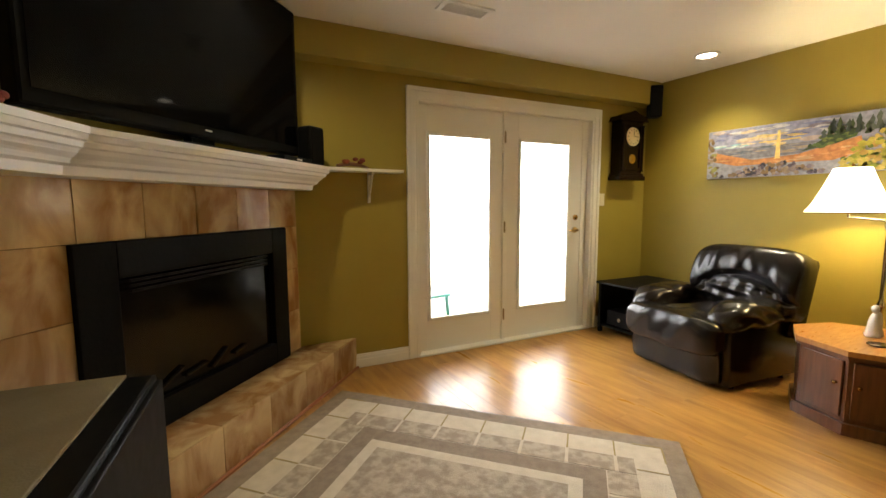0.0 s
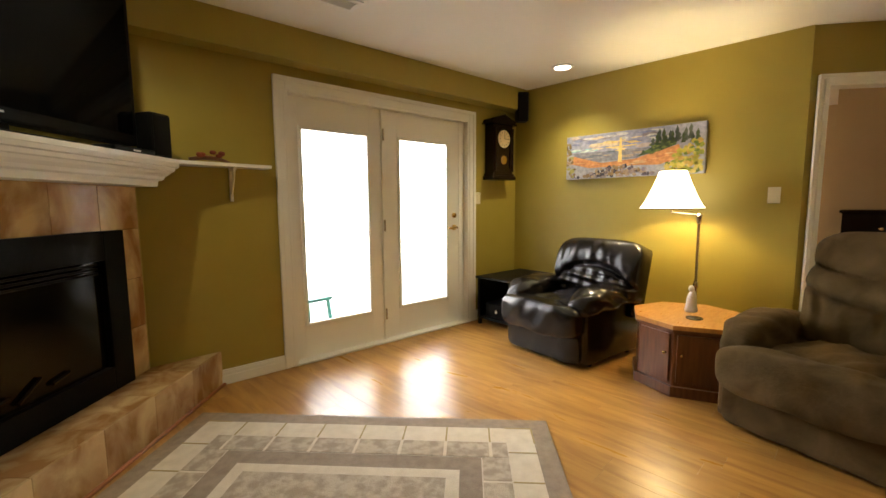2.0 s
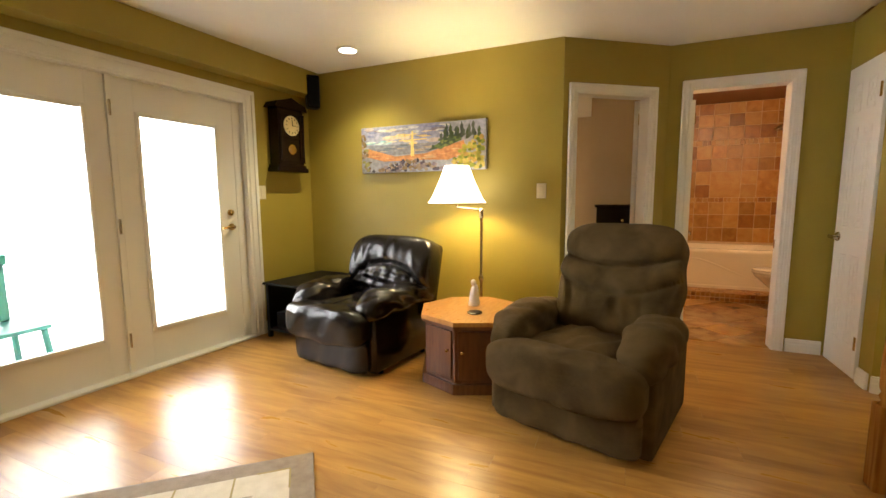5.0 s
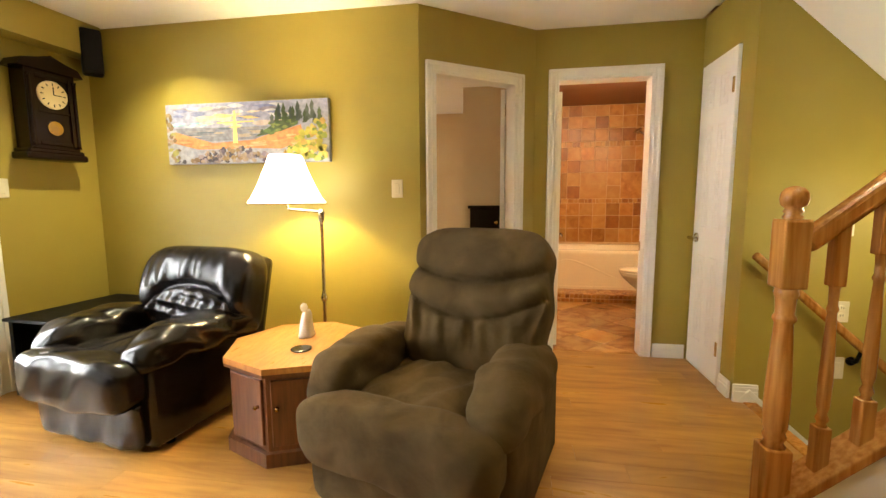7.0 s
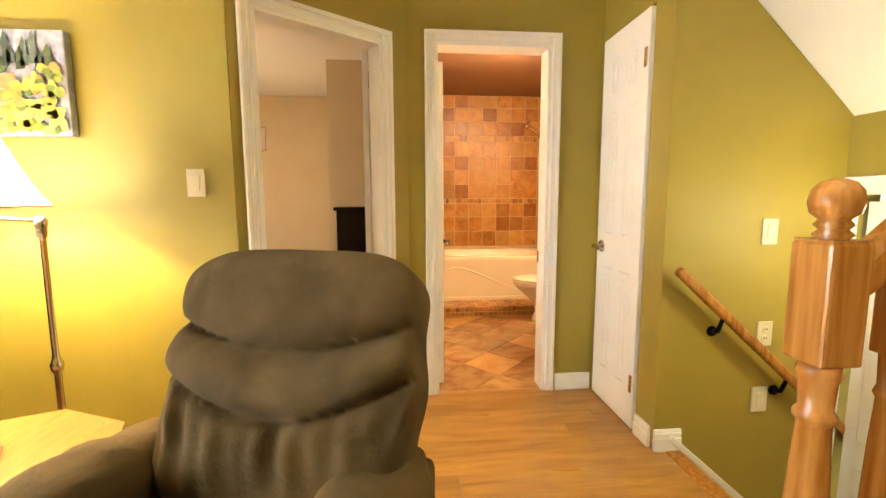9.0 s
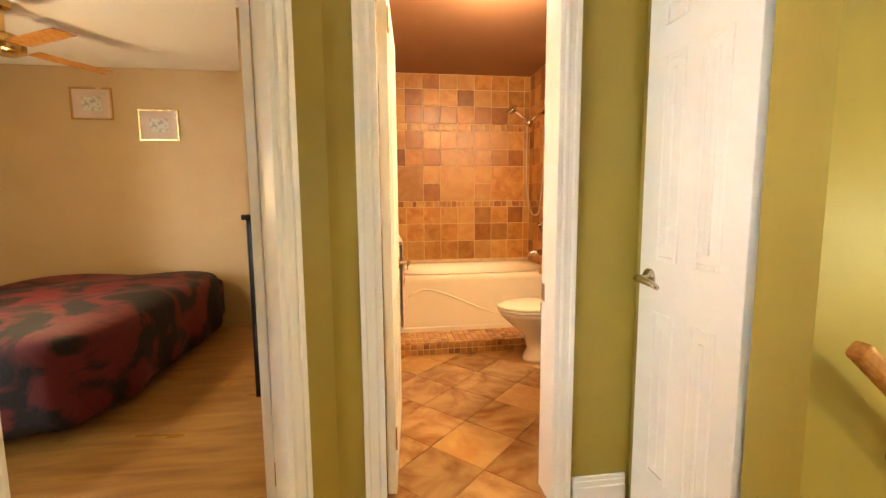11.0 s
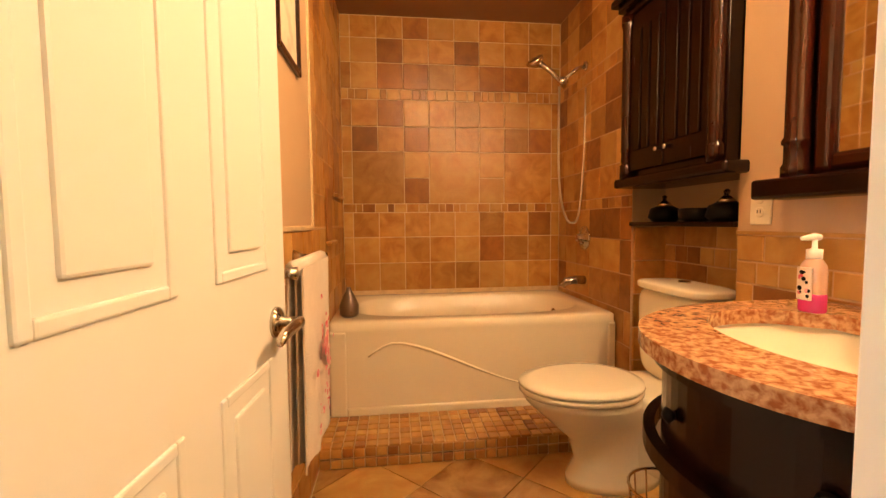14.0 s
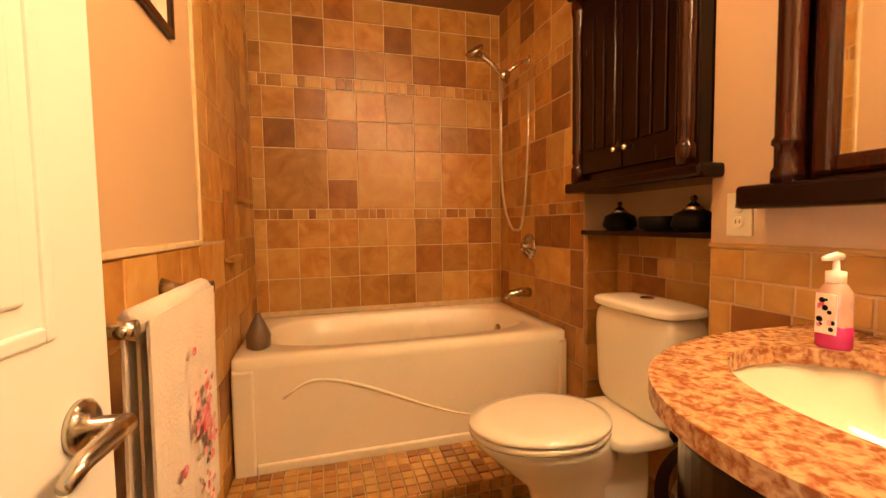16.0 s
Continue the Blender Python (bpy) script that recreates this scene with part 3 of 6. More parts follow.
for sx in (-0.16, 0.26):
    for sy in (-0.33, 0.33):
        part("leg", box(B(), sx - 0.03, sx + 0.03, sy - 0.03, sy + 0.03, 0, 0.61, 0.004), BLACK, ot)
for k, (px, py) in enumerate(((0.0, -0.02), (0.05, 0.05), (-0.04, -0.10), (0.02, -0.14))):
    part("flower_print", lathe(B(), [(0.035, 0.682), (0.03, 0.6835)], pose(px, py, 0), 7), PINK, ot, "red flower print")

# ---- picture, clock, speaker, switches ----
PAL = {}
def pmat(c):
    key = tuple(round(x, 2) for x in c)
    if key not in PAL:
        PAL[key] = mat("canvas_paint", c, tuple(x * 0.72 for x in c), 0.7, scale=30, detail=6, sharp=(0.4, 0.6))
    return PAL[key]
pic = thing("painting", pose(3.878, 2.285, 1.445, 0, 0, 90) @ pose(0, 0, 0, 0, 0, 180), "long canvas painting of a sunset coast with rocks and trees", "painting")
PW, PH = 1.21, 0.41
part("canvas", box(B(), 0, PW, -0.036, -0.001, 0, PH, 0.003), pmat((0.40, 0.40, 0.46)), pic)
def blob(name, pts, c, d):
    bm = B()
    vs = [bm.verts.new((x * PW, -0.0362 - d, z * PH)) for x, z in pts]
    bm.faces.new(vs)
    r = bmesh.ops.extrude_face_region(bm, geom=bm.faces[:])
    for v in r["geom"]:
        if isinstance(v, bmesh.types.BMVert):
            v.co.y -= 0.0006
    part(name, bm, pmat(c), pic)
rp = random.Random(3)


def dabs(name, count, xr, zr, w, h, colours, d0, inside=lambda x, z: True):
    """Short brush strokes strewn over a field of the canvas."""
    k = 0
    while k < count:
        x, z = rp.uniform(*xr), rp.uniform(*zr)
        if not inside(x, z):
            continue
        a, b, t = w * rp.uniform(0.6, 1.4), h * rp.uniform(0.6, 1.4), rp.uniform(-0.3, 0.3) * h
        pts = [(x - a, z - t), (x - a * 0.4, z - b), (x + a * 0.5, z - b * 0.8 + t), (x + a, z + t), (x + a * 0.3, z + b), (x - a * 0.5, z + b * 0.9)]
        blob(name, [(min(max(p, 0.004), 0.996), min(max(q, 0.008), 0.992)) for p, q in pts], rp.choice(colours), d0 + 0.00025 * (k % 8))
        k += 1


blob("sky", [(0.003, 0.58), (0.997, 0.58), (0.997, 0.995), (0.003, 0.995)], (0.36, 0.36, 0.50), 0.0)
dabs("cloud", 46, (0.05, 0.72), (0.64, 0.97), 0.055, 0.028, [(0.22, 0.24, 0.42), (0.34, 0.34, 0.50), (0.58, 0.46, 0.42), (0.70, 0.56, 0.40), (0.28, 0.24, 0.30), (0.62, 0.60, 0.62)], 0.0006)
dabs("light_streak", 8, (0.06, 0.26), (0.60, 0.70), 0.04, 0.018, [(0.30, 0.56, 0.62), (0.60, 0.70, 0.68)], 0.003)
blob("sea", [(0.08, 0.36), (0.66, 0.40), (0.66, 0.59), (0.06, 0.60)], (0.25, 0.25, 0.30), 0.0008)
dabs("wave", 22, (0.12, 0.62), (0.42, 0.58), 0.05, 0.012, [(0.20, 0.22, 0.30), (0.34, 0.31, 0.33), (0.46, 0.36, 0.28), (0.14, 0.17, 0.22)], 0.0016)
dabs("glow", 12, (0.32, 0.56), (0.58, 0.82), 0.05, 0.014, [(0.80, 0.56, 0.20), (0.78, 0.62, 0.34)], 0.0034)
blob("sunbeam", [(0.425, 0.33), (0.455, 0.33), (0.448, 0.86), (0.434, 0.86)], (0.90, 0.66, 0.22), 0.0056)
blob("sunbeam", [(0.33, 0.655), (0.56, 0.665), (0.56, 0.69), (0.33, 0.68)], (0.88, 0.62, 0.22), 0.0060)
blob("beach", [(0.04, 0.36), (0.20, 0.24), (0.55, 0.24), (0.72, 0.22), (0.86, 0.36), (0.84, 0.60), (0.70, 0.50), (0.55, 0.38), (0.30, 0.34), (0.14, 0.47), (0.06, 0.54)], (0.62, 0.27, 0.10), 0.0038)
dabs("sand", 18, (0.10, 0.80), (0.26, 0.48), 0.04, 0.02, [(0.68, 0.34, 0.14), (0.56, 0.22, 0.09), (0.72, 0.44, 0.22)], 0.0044, lambda x, z: z < 0.30 + 0.5 * max(0, x - 0.5) or (x < 0.25 and z < 0.55 - x))
dabs("rock", 110, (0.06, 0.70), (0.02, 0.30), 0.016, 0.036, [(0.14, 0.11, 0.15), (0.24, 0.20, 0.24), (0.34, 0.27, 0.27), (0.07, 0.06, 0.08), (0.42, 0.31, 0.22), (0.30, 0.20, 0.10)], 0.0066, lambda x, z: z < 0.16 + 0.10 * math.sin(x * 9 + 4))
dabs("rock", 30, (0.005, 0.09), (0.05, 0.92), 0.014, 0.04, [(0.30, 0.22, 0.12), (0.20, 0.13, 0.06), (0.34, 0.32, 0.10), (0.40, 0.28, 0.20)], 0.0066, lambda x, z: x < 0.09 - 0.06 * z)
blob("headland", [(0.56, 0.42), (0.72, 0.50), (0.82, 0.60), (0.84, 0.76), (0.70, 0.66), (0.62, 0.52)], (0.07, 0.10, 0.04), 0.0060)
dabs("bush", 26, (0.60, 0.82), (0.46, 0.74), 0.018, 0.03, [(0.06, 0.10, 0.04), (0.12, 0.18, 0.05), (0.20, 0.24, 0.06)], 0.0070, lambda x, z: abs(z - (0.46 + (x - 0.58) * 1.1)) < 0.10)
for k in range(14):
    x, b, h = 0.67 + 0.021 * k + 0.008 * (k % 2), 0.62 + 0.03 * (k % 3), 0.16 + 0.06 * ((k * 5) % 4)
    blob("pine_tree", [(x - 0.014, b), (x + 0.012, b + 0.01), (x + 0.018, b + h * 0.3), (x + 0.009, b + h * 0.45), (x + 0.013, b + h * 0.7), (x + 0.001, min(b + h, 0.985)), (x - 0.013, b + h * 0.6), (x - 0.007, b + h * 0.4)], rp.choice([(0.06, 0.08, 0.07), (0.10, 0.12, 0.10), (0.07, 0.10, 0.04)]), 0.0088)
dabs("foliage", 110, (0.77, 0.99), (0.04, 0.80), 0.018, 0.04, [(0.42, 0.38, 0.05), (0.52, 0.44, 0.08), (0.26, 0.30, 0.04), (0.14, 0.19, 0.03), (0.60, 0.46, 0.12), (0.48, 0.30, 0.07)], 0.0094, lambda x, z: z < 0.30 + (x - 0.77) * 2.3)

clk = thing("wall_clock", NW @ pose(2.27, 0, 0), "dark wooden pendulum wall clock with a brass dial", "clock")
bm = B()
box(bm, -0.145, 0.145, -0.13, -0.001, 1.52, 2.02, 0.006)
box(bm, -0.18, 0.18, -0.15, -0.001, 1.455, 1.50, 0.012)
box(bm, -0.165, 0.165, -0.14, -0.001, 1.495, 1.525, 0.010)
part("case", bm, DARKWOOD, clk)
bm = B()
prism(bm, [(-0.19, 0), (0.19, 0), (0.16, 0.05), (0.08, 0.07), (0.0, 0.10), (-0.08, 0.07), (-0.16, 0.05)], 0.001, 0.15, pose(0, 0, 2.015, 90))
part("crown", bm, DARKWOOD, clk)
bm = B()
for a, b, c, d in ((-0.12, -0.095, 1.55, 1.99), (0.095, 0.12, 1.55, 1.99), (-0.095, 0.095, 1.55, 1.575), (-0.095, 0.095, 1.965, 1.99), (-0.095, 0.095, 1.755, 1.77)):
    box(bm, a, b, -0.142, -0.128, c, d, 0.004)
part("door_frame", bm, DARKWOOD, clk)
for sx in (-0.13, 0.13):
    part("column", lathe(B(), [(0.016, 1.54), (0.012, 1.56), (0.012, 1.96), (0.016, 1.98)], pose(sx, -0.14, 0), 10), DARKWOOD, clk, "", True)
part("dial", lathe(B(), [(0.088, 0.131), (0.088, 0.138), (0.080, 0.141)], pose(0, 0, 1.87, 90), 32), DIAL, clk, "round brass dial")
bm = B()
for k in range(12):
    box(bm, -0.003, 0.003, 0.142, 0.1435, 0.058, 0.074, 0, Matrix.Rotation(k * math.pi / 6, 4, "Y"))
tmp = pose(0, 0, 1.87) @ Matrix.Diagonal((1, -1, 1, 1))
bmesh.ops.transform(bm, matrix=tmp, verts=bm.verts[:])
part("hour_mark", bm, BLACK, clk)
bm = B()
box(bm, -0.003, 0.003, -0.147, -0.145, 1.87, 1.92)
box(bm, -0.002, 0.045, -0.149, -0.147, 1.868, 1.873)
part("clock_hand", bm, BLACK, clk)
part("pendulum", lathe(B(), [(0.045, 0.131), (0.045, 0.136), (0.02, 0.139)], pose(0, 0, 1.66, 90), 24), BRASS, clk, "brass pendulum disc")

sp = thing("wall_speaker", pose(3.80, 2.80, 2.07, 0, 0, -40), "black satellite loudspeaker mounted high in the corner", "speaker", "loudspeakers")
part("cabinet", box(B(), -0.06, 0.06, -0.07, 0.05, 0, 0.30, 0.015), BLACK, sp)
part("grille", box(B(), -0.05, 0.05, -0.078, -0.068, 0.015, 0.285, 0.004), IRON, sp)
part("bracket", box(B(), -0.02, 0.02, 0.04, 0.10, 0.12, 0.18, 0.004), BLACK, sp)


def switch(name, m, z, label, w=0.075, h=0.118, rocker=True):
    t = thing(name, m @ pose(0, 0, z), label, "switch" if rocker else "outlet")
    part("plate", box(B(), -w / 2, w / 2, -0.008, -0.001, -h / 2, h / 2, 0.003), PLATE, t)
    if rocker:
        part("rocker", box(B(), -0.017, 0.017, -0.013, -0.007, -0.034, 0.034, 0.003), PLATE, t)
    else:
        for s in (-0.022, 0.022):
            bm = lathe(B(), [(0.017, 0.0), (0.017, 0.011), (0.015, 0.012)], pose(0, 0, s, 90), 14)
            sk = part("socket", bm, PLATE, t)
            bm = B()
            box(bm, -0.007, -0.005, -0.0135, -0.0118, s - 0.003, s + 0.008)
            box(bm, 0.005, 0.007, -0.0135, -0.0118, s - 0.003, s + 0.008)
            part("slot", bm, BLACK, sk)
    return t


mE = along((3.88, 2.98), (3.88, 0.47))[0]
mS = along((3.76, -1.42), (3.76, -2.45))[0]
switch("light_switch", mE @ pose(2.355, 0, 0), 1.26, "cream light switch plate on the olive wall")
switch("light_switch", NW @ pose(2.02, 0, 0), 1.27, "cream light switch plate beside the patio doors")
switch("light_switch", mS @ pose(0.50, 0, 0), 1.035, "cream light switch plate above the stair handrail")
switch("power_outlet", mS @ pose(0.515, 0, 0), 0.555, "cream power outlet on the stair wall", rocker=False)
switch("cable_plate", mS @ pose(0.515, 0, 0), 0.232, "cream cable wall plate below the handrail", 0.08, 0.125)

# ---- ceiling fittings ----
can = thing("recessed_light", pose(3.45, 2.13, CEIL), "lit recessed ceiling light with a white trim ring", "ceiling light")
part("trim_ring", lathe(B(), [(0.095, -0.001), (0.095, -0.006), (0.072, -0.009), (0.068, -0.001)], None, 32), WHITE, can, "", True)
part("lens", lathe(B(), [(0.068, -0.0035), (0.068, -0.006), (0.03, -0.007)], None, 32), GLOW, can, "glowing lamp")
# fixtures at the out-of-view spots; the hall one, second, is only assumed
for x, y in ((-0.35, -0.75), (2.2, -1.10), (0.2, 2.35)):
    copy_thing(can, pose(x, y, CEIL))
vent = thing("ceiling_vent", pose(1.33, 2.42, CEIL, 0, 0, -4), "white metal ceiling air vent with dark slots", "vent")
bm = B()
for a, b, c, d in ((-0.17, 0.17, -0.075, -0.05), (-0.17, 0.17, 0.05, 0.075), (-0.17, -0.14, -0.05, 0.05), (0.14, 0.17, -0.05, 0.05)):
    box(bm, a, b, c, d, -0.012, -0.001, 0.003)
part("frame", bm, WHITE, vent)
part("backing", box(B(), -0.14, 0.14, -0.05, 0.05, -0.003, -0.001), BLACK, vent)
for k in range(5):
    part("slat", box(B(), -0.14, 0.14, -0.04 + k * 0.02 - 0.004, -0.04 + k * 0.02 + 0.003, -0.010, -0.003), WHITE, vent)

# ---- recliners ----
def smooth01(v):
    v = min(max(v, 0.0), 1.0)
    return v * v * (3 - 2 * v)


def rolled_back(q, w):
    """Two sagging rolls over a gathered lower part."""
    w = w.copy()
    front = smooth01((0.15 - q.x) / 0.9)
    y, z = q.y, (q.z + 1) / 2
    sag = 1 - min(y * y, 1)
    s1, s2 = 0.715 - 0.105 * sag - 0.015 * y, 0.535 - 0.165 * sag - 0.02 * y
    if z > s1:
        t = (z - s1) / max(1.06 - s1, 0.05)
        d = 0.088 * max(math.sin(math.pi * min(t, 1.0) ** 0.62), 0) ** 0.36
    elif z > s2:
        t = (z - s2) / (s1 - s2)
        d = 0.086 * max(math.sin(math.pi * t ** 0.8), 0) ** 0.36
    else:
        t = (s2 - z) / max(s2, 0.05)
        gather = math.sin(y * 17 + 3.5 * t * y + 1.2 * math.sin(y * 7)) + 0.6 * math.sin(y * 31 + 5 * t)
        d = 0.066 * max(math.sin(math.pi * min(t, 1) ** 0.6), 0) ** 0.5 + 0.010 * gather * math.exp(-3.2 * abs(t - 0.28)) * min(t * 9, 1)
    d += 0.0035 * math.sin(y * 9 + z * 13) * math.sin(z * 21 - y * 4)
    w.x -= front * d
    w.y *= 1 + 0.025 * math.sin(z * 16)
    return w


def arched_back(q, w):
    """A gathered headrest pad that arches over a creased lumbar pad."""
    w = w.copy()
    front = smooth01((0.15 - q.x) / 0.9)
    y, z = q.y, (q.z + 1) / 2
    arch = 0.30 + 0.26 * max(1 - (y / 0.8) ** 2, 0) ** 0.6 - 0.10 * max(abs(y) - 0.8, 0)
    if z > arch:
        t = (z - arch) / max(1.05 - arch, 0.05)
        d = 0.085 * max(math.sin(math.pi * min(t, 1) ** 0.6), 0) ** 0.5
        d += 0.009 * (math.sin(y * 15 + 0.8 * math.sin(y * 5)) + 0.5 * math.sin(y * 27 + 1)) * math.exp(-2.4 * t) * min(t * 8, 1)
    else:
        t = (arch - z) / max(arch, 0.05)
        d = 0.070 * max(math.sin(math.pi * min(t, 1) ** 0.55), 0) ** 0.5
        d += 0.012 * math.sin(y * 9 + z * 24) * math.sin(z * 19 - y * 13 + 1) * min(t * 5, 1)
        d -= 0.03 * math.exp(-((abs(y) - 0.62) / 0.06) ** 2)
    w.x -= front * d
    return w


def recliner(name, m, label, W, H, mt, leather, D=0.92, fwd=0.0, wide=0.20, oy=0.0, tilt=14):
    """Faces local -x; base on z 0; back at x = D/2."""
    t = thing(name, m, label, "recliner")
    a = 0.20                          # arm width
    hs = W / 2 - a
    rn = random.Random(7 if leather else 9)

    def fold(amount, fx, fz):
        ph = rn.uniform(0, 6)

        def f(q, w):
            w = w.copy()
            w.x -= amount * (math.sin(q.y * fx + ph) * math.cos(q.z * fz + ph) + 0.5 * math.sin(q.y * fx * 2.3 + q.z * 3))
            w.z += amount * 0.6 * math.sin(q.y * fx * 1.3 + q.x * 3 + ph)
            return w
        return f
    part("base", box(B(), -D / 2 + 0.10, D / 2 - 0.14 - fwd * 0.6, -W / 2 + 0.03, W / 2 - 0.03, 0.025, 0.30, 0.02), mt, t)
    for s in (-1, 1):
        lo, hi = sorted((s * (W / 2 - 0.02), s * (W / 2 - a + 0.02)))
        part("side_panel", box(B(), -D / 2 + 0.075, D / 2 - 0.10 - fwd * 0.6, lo, hi, 0.03, 0.47, 0.022), mt, t, "", True)

        def armwarp(q, w, s=s):
            w = w.copy()
            w.z -= 0.055 * max(0, -q.x) ** 3 + 0.03 * max(0, q.x)
            if q.z < -0.2:
                w.z += 0.05 * (-q.z - 0.2) * max(0, q.x)
            w.z += 0.007 * math.sin(q.x * 8 + s) + 0.004 * math.sin(q.x * 19 + q.y * 4)
            w.y += s * 0.006 * math.sin(q.x * 11 + q.z * 5)
            return w
        part("armrest", puff(B(), (-0.05 - fwd * 0.3, s * (W / 2 - a / 2 - 0.002), 0.495), (D - 0.17 - fwd * 0.6, a + (0.03 if not leather else 0.045), 0.215 if not leather else 0.19), 3.1, 20, armwarp), mt, t, "", True)

    def seatwarp(q, w):
        w = w.copy()
        w.z -= 0.05 * max(0, -q.x - 0.4) ** 2
        w.z += 0.012 * math.sin(q.y * 5 + 1) * math.cos(q.x * 4) + 0.006 * math.sin(q.y * 13 + q.x * 9)
        return w
    part("seat", puff(B(), (-0.08, 0, 0.375), (D - 0.22, 2 * hs + 0.02, 0.19), 4, 20, seatwarp), mt, t, "", True)
    part("footrest", puff(B(), (-D / 2 + 0.03, 0, 0.345), (0.20, 2 * hs + 0.31, 0.26), 4.2, 24, fold(0.007, 6, 2)), mt, t, "padded footrest, folded shut", True)
    part("kick_panel", puff(B(), (-D / 2 + 0.075, 0, 0.145), (0.10, 2 * hs + 0.27, 0.24), 9, 18, fold(0.006, 9, 1)), mt, t, "", True)
    lean = Matrix.Translation((D / 2 - 0.27 - fwd, oy, 0.42)) @ Matrix.Rotation(radians(tilt), 4, "Y")
    bh = (H - 0.42) / math.cos(radians(tilt))
    part("back_shell", box(B(), 0.02, 0.16, -hs - wide / 2 + 0.03, hs + wide / 2 - 0.03, -0.1, bh - 0.06, 0.04), mt, t).matrix_local = lean
    w = 2 * hs + wide
    o = part("back_cushion", puff(B(), (0.02, 0, bh / 2 - 0.03), (0.17, w + 0.01, bh + 0.01), 4.6, 56, arched_back if leather else rolled_back), mt, t, "gathered leather back pad" if leather else "back pad sewn into soft rolls", True)
    o.matrix_local = lean
    for sx in (-0.3, 0.2):
        for sy in (-1, 1):
            part("foot", lathe(B(), [(0.025, 0), (0.025, 0.03)], pose(sx, sy * (W / 2 - 0.08), 0), 10), BLACK, t)
    return t


recliner("black_recliner", pose(3.22, 1.82, 0, 0, 0, -9), "glossy black leather recliner with creased cushions", 0.84, 0.93, LEATHER, True, 0.98, 0.10, 0.33, -0.10)
recliner("brown_recliner", pose(2.91, 0.14, 0, 0, 0, -16), "brown microfibre recliner with three soft back rolls", 0.88, 1.045, SUEDE, False, 0.98, 0.16, 0.17, -0.075, 24)

# ---- side table, lamp, figurine ----
def octagon(r, sx=1.0):
    return [(r * sx * math.cos(math.pi / 4 * k), r * math.sin(math.pi / 4 * k)) for k in range(8)]
st = thing("side_table", pose(3.11, 0.93, 0), "octagonal wooden cabinet table with an oak top and small brass pulls", "side table")
part("tabletop", prism(B(), octagon(0.372), 0.43, 0.458), OAKTOP, st, "honey oak top")
part("top_edge", prism(B(), octagon(0.37), 0.415, 0.4305), WALNUT, st)
part("body", prism(B(), octagon(0.345), 0.06, 0.4155), WALNUT, st)
part("plinth", prism(B(), octagon(0.37), 0.0, 0.065), WALNUT, st)
oc = octagon(0.345)
for k in (3, 4):
    a, b = Vector((*oc[k], 0)), Vector((*oc[k + 1], 0))
    mm, ll = along(tuple(b.xy), tuple(a.xy))
    d = part("door", box(B(), 0.02, ll - 0.02, -0.012 - 0.0, 0.004, 0.09, 0.395, 0.004), WALNUT, st)
    d.matrix_local = mm @ pose(0, 0.008, 0)
    part("pull", lathe(B(), [(0.010, 0), (0.006, 0.012), (0.011, 0.02), (0.005, 0.026)], pose(0.045 if k == 3 else ll - 0.045, 0.0, 0.27, -90), 12), BRASS, d, "brass pull", True)
cs = thing("coaster", pose(2.998, 0.88, 0.458), "round dark coaster lying on the table", "coaster")
part("disc", lathe(B(), [(0.045, 0), (0.05, 0.003), (0.05, 0.008), (0.044, 0.010)], None, 24), DARKWOOD, cs)
bm = lathe(B(), [(0.050, 0), (0.054, 0.008), (0.050, 0.02), (0.044, 0.05), (0.040, 0.085), (0.036, 0.11), (0.026, 0.135), (0.016, 0.146)], None, 22, 0.75)
for v in bm.verts:
    th = math.atan2(v.co.y, v.co.x)
    f = 1 + 0.10 * math.sin(th * 5 + v.co.z * 30) * (1 - v.co.z / 0.16)
    v.co.x, v.co.y = v.co.x * f, v.co.y * f - 0.06 * v.co.z * v.co.z / 0.15
lathe(bm, [(0.008, 0.140), (0.017, 0.152), (0.020, 0.166), (0.016, 0.180), (0.006, 0.188)], pose(-0.012, -0.006, 0, 0, -6, 0), 16)
fg = part("figurine", bm, FIGURE, None, "", True)
fg.matrix_world = pose(3.205, 0.957, 0.458)
tagged(fg, "small white porcelain figurine standing on the side table", "figurine")

fl = thing("floor_lamp", pose(3.59, 1.03, 0), "lit brass swing-arm floor lamp with a pleated cream shade", "floor lamp")
part("base", lathe(B(), [(0.13, 0), (0.13, 0.015), (0.11, 0.024), (0.03, 0.034), (0.014, 0.05)], None, 28), BRASS, fl, "", True)
part("pole", lathe(B(), [(0.012, 0.04), (0.012, 0.55), (0.019, 0.56), (0.022, 0.585), (0.015, 0.60), (0.011, 0.62), (0.011, 1.05), (0.018, 1.06), (0.018, 1.10), (0.022, 1.11), (0.012, 1.13)], None, 16), CHROME, fl, "pale metal pole", True)
part("arm", tube(B(), [(0, 0, 1.115), (-0.02, 0.05, 1.12), (-0.06, 0.13, 1.13), (-0.09, 0.17, 1.135), (-0.09, 0.17, 1.20)], 0.007, 8), CHROME, fl, "", True)
part("bulb", lathe(B(), [(0.012, 1.19), (0.028, 1.24), (0.030, 1.27), (0.014, 1.295)], pose(-0.09, 0.17, 0), 14), GLOW, fl, "glowing bulb", True)
bm = B()
rings = []
for j in range(9):
    f = j / 8
    z = 1.165 + 0.285 * f
    r = 0.225 - 0.135 * f ** 0.78
    rings.append([bm.verts.new((-0.09 + (r + 0.003 * math.cos(k * math.pi)) * math.cos(2 * math.pi * k / 72), 0.17 + (r + 0.003 * math.cos(k * math.pi)) * math.sin(2 * math.pi * k / 72), z)) for k in range(72)])
for a, b in zip(rings, rings[1:]):
    for k in range(72):
        bm.faces.new((a[k], a[(k + 1) % 72], b[(k + 1) % 72], b[k]))
sh = part("shade", bm, SHADE, fl, "glowing pleated cream shade", True)
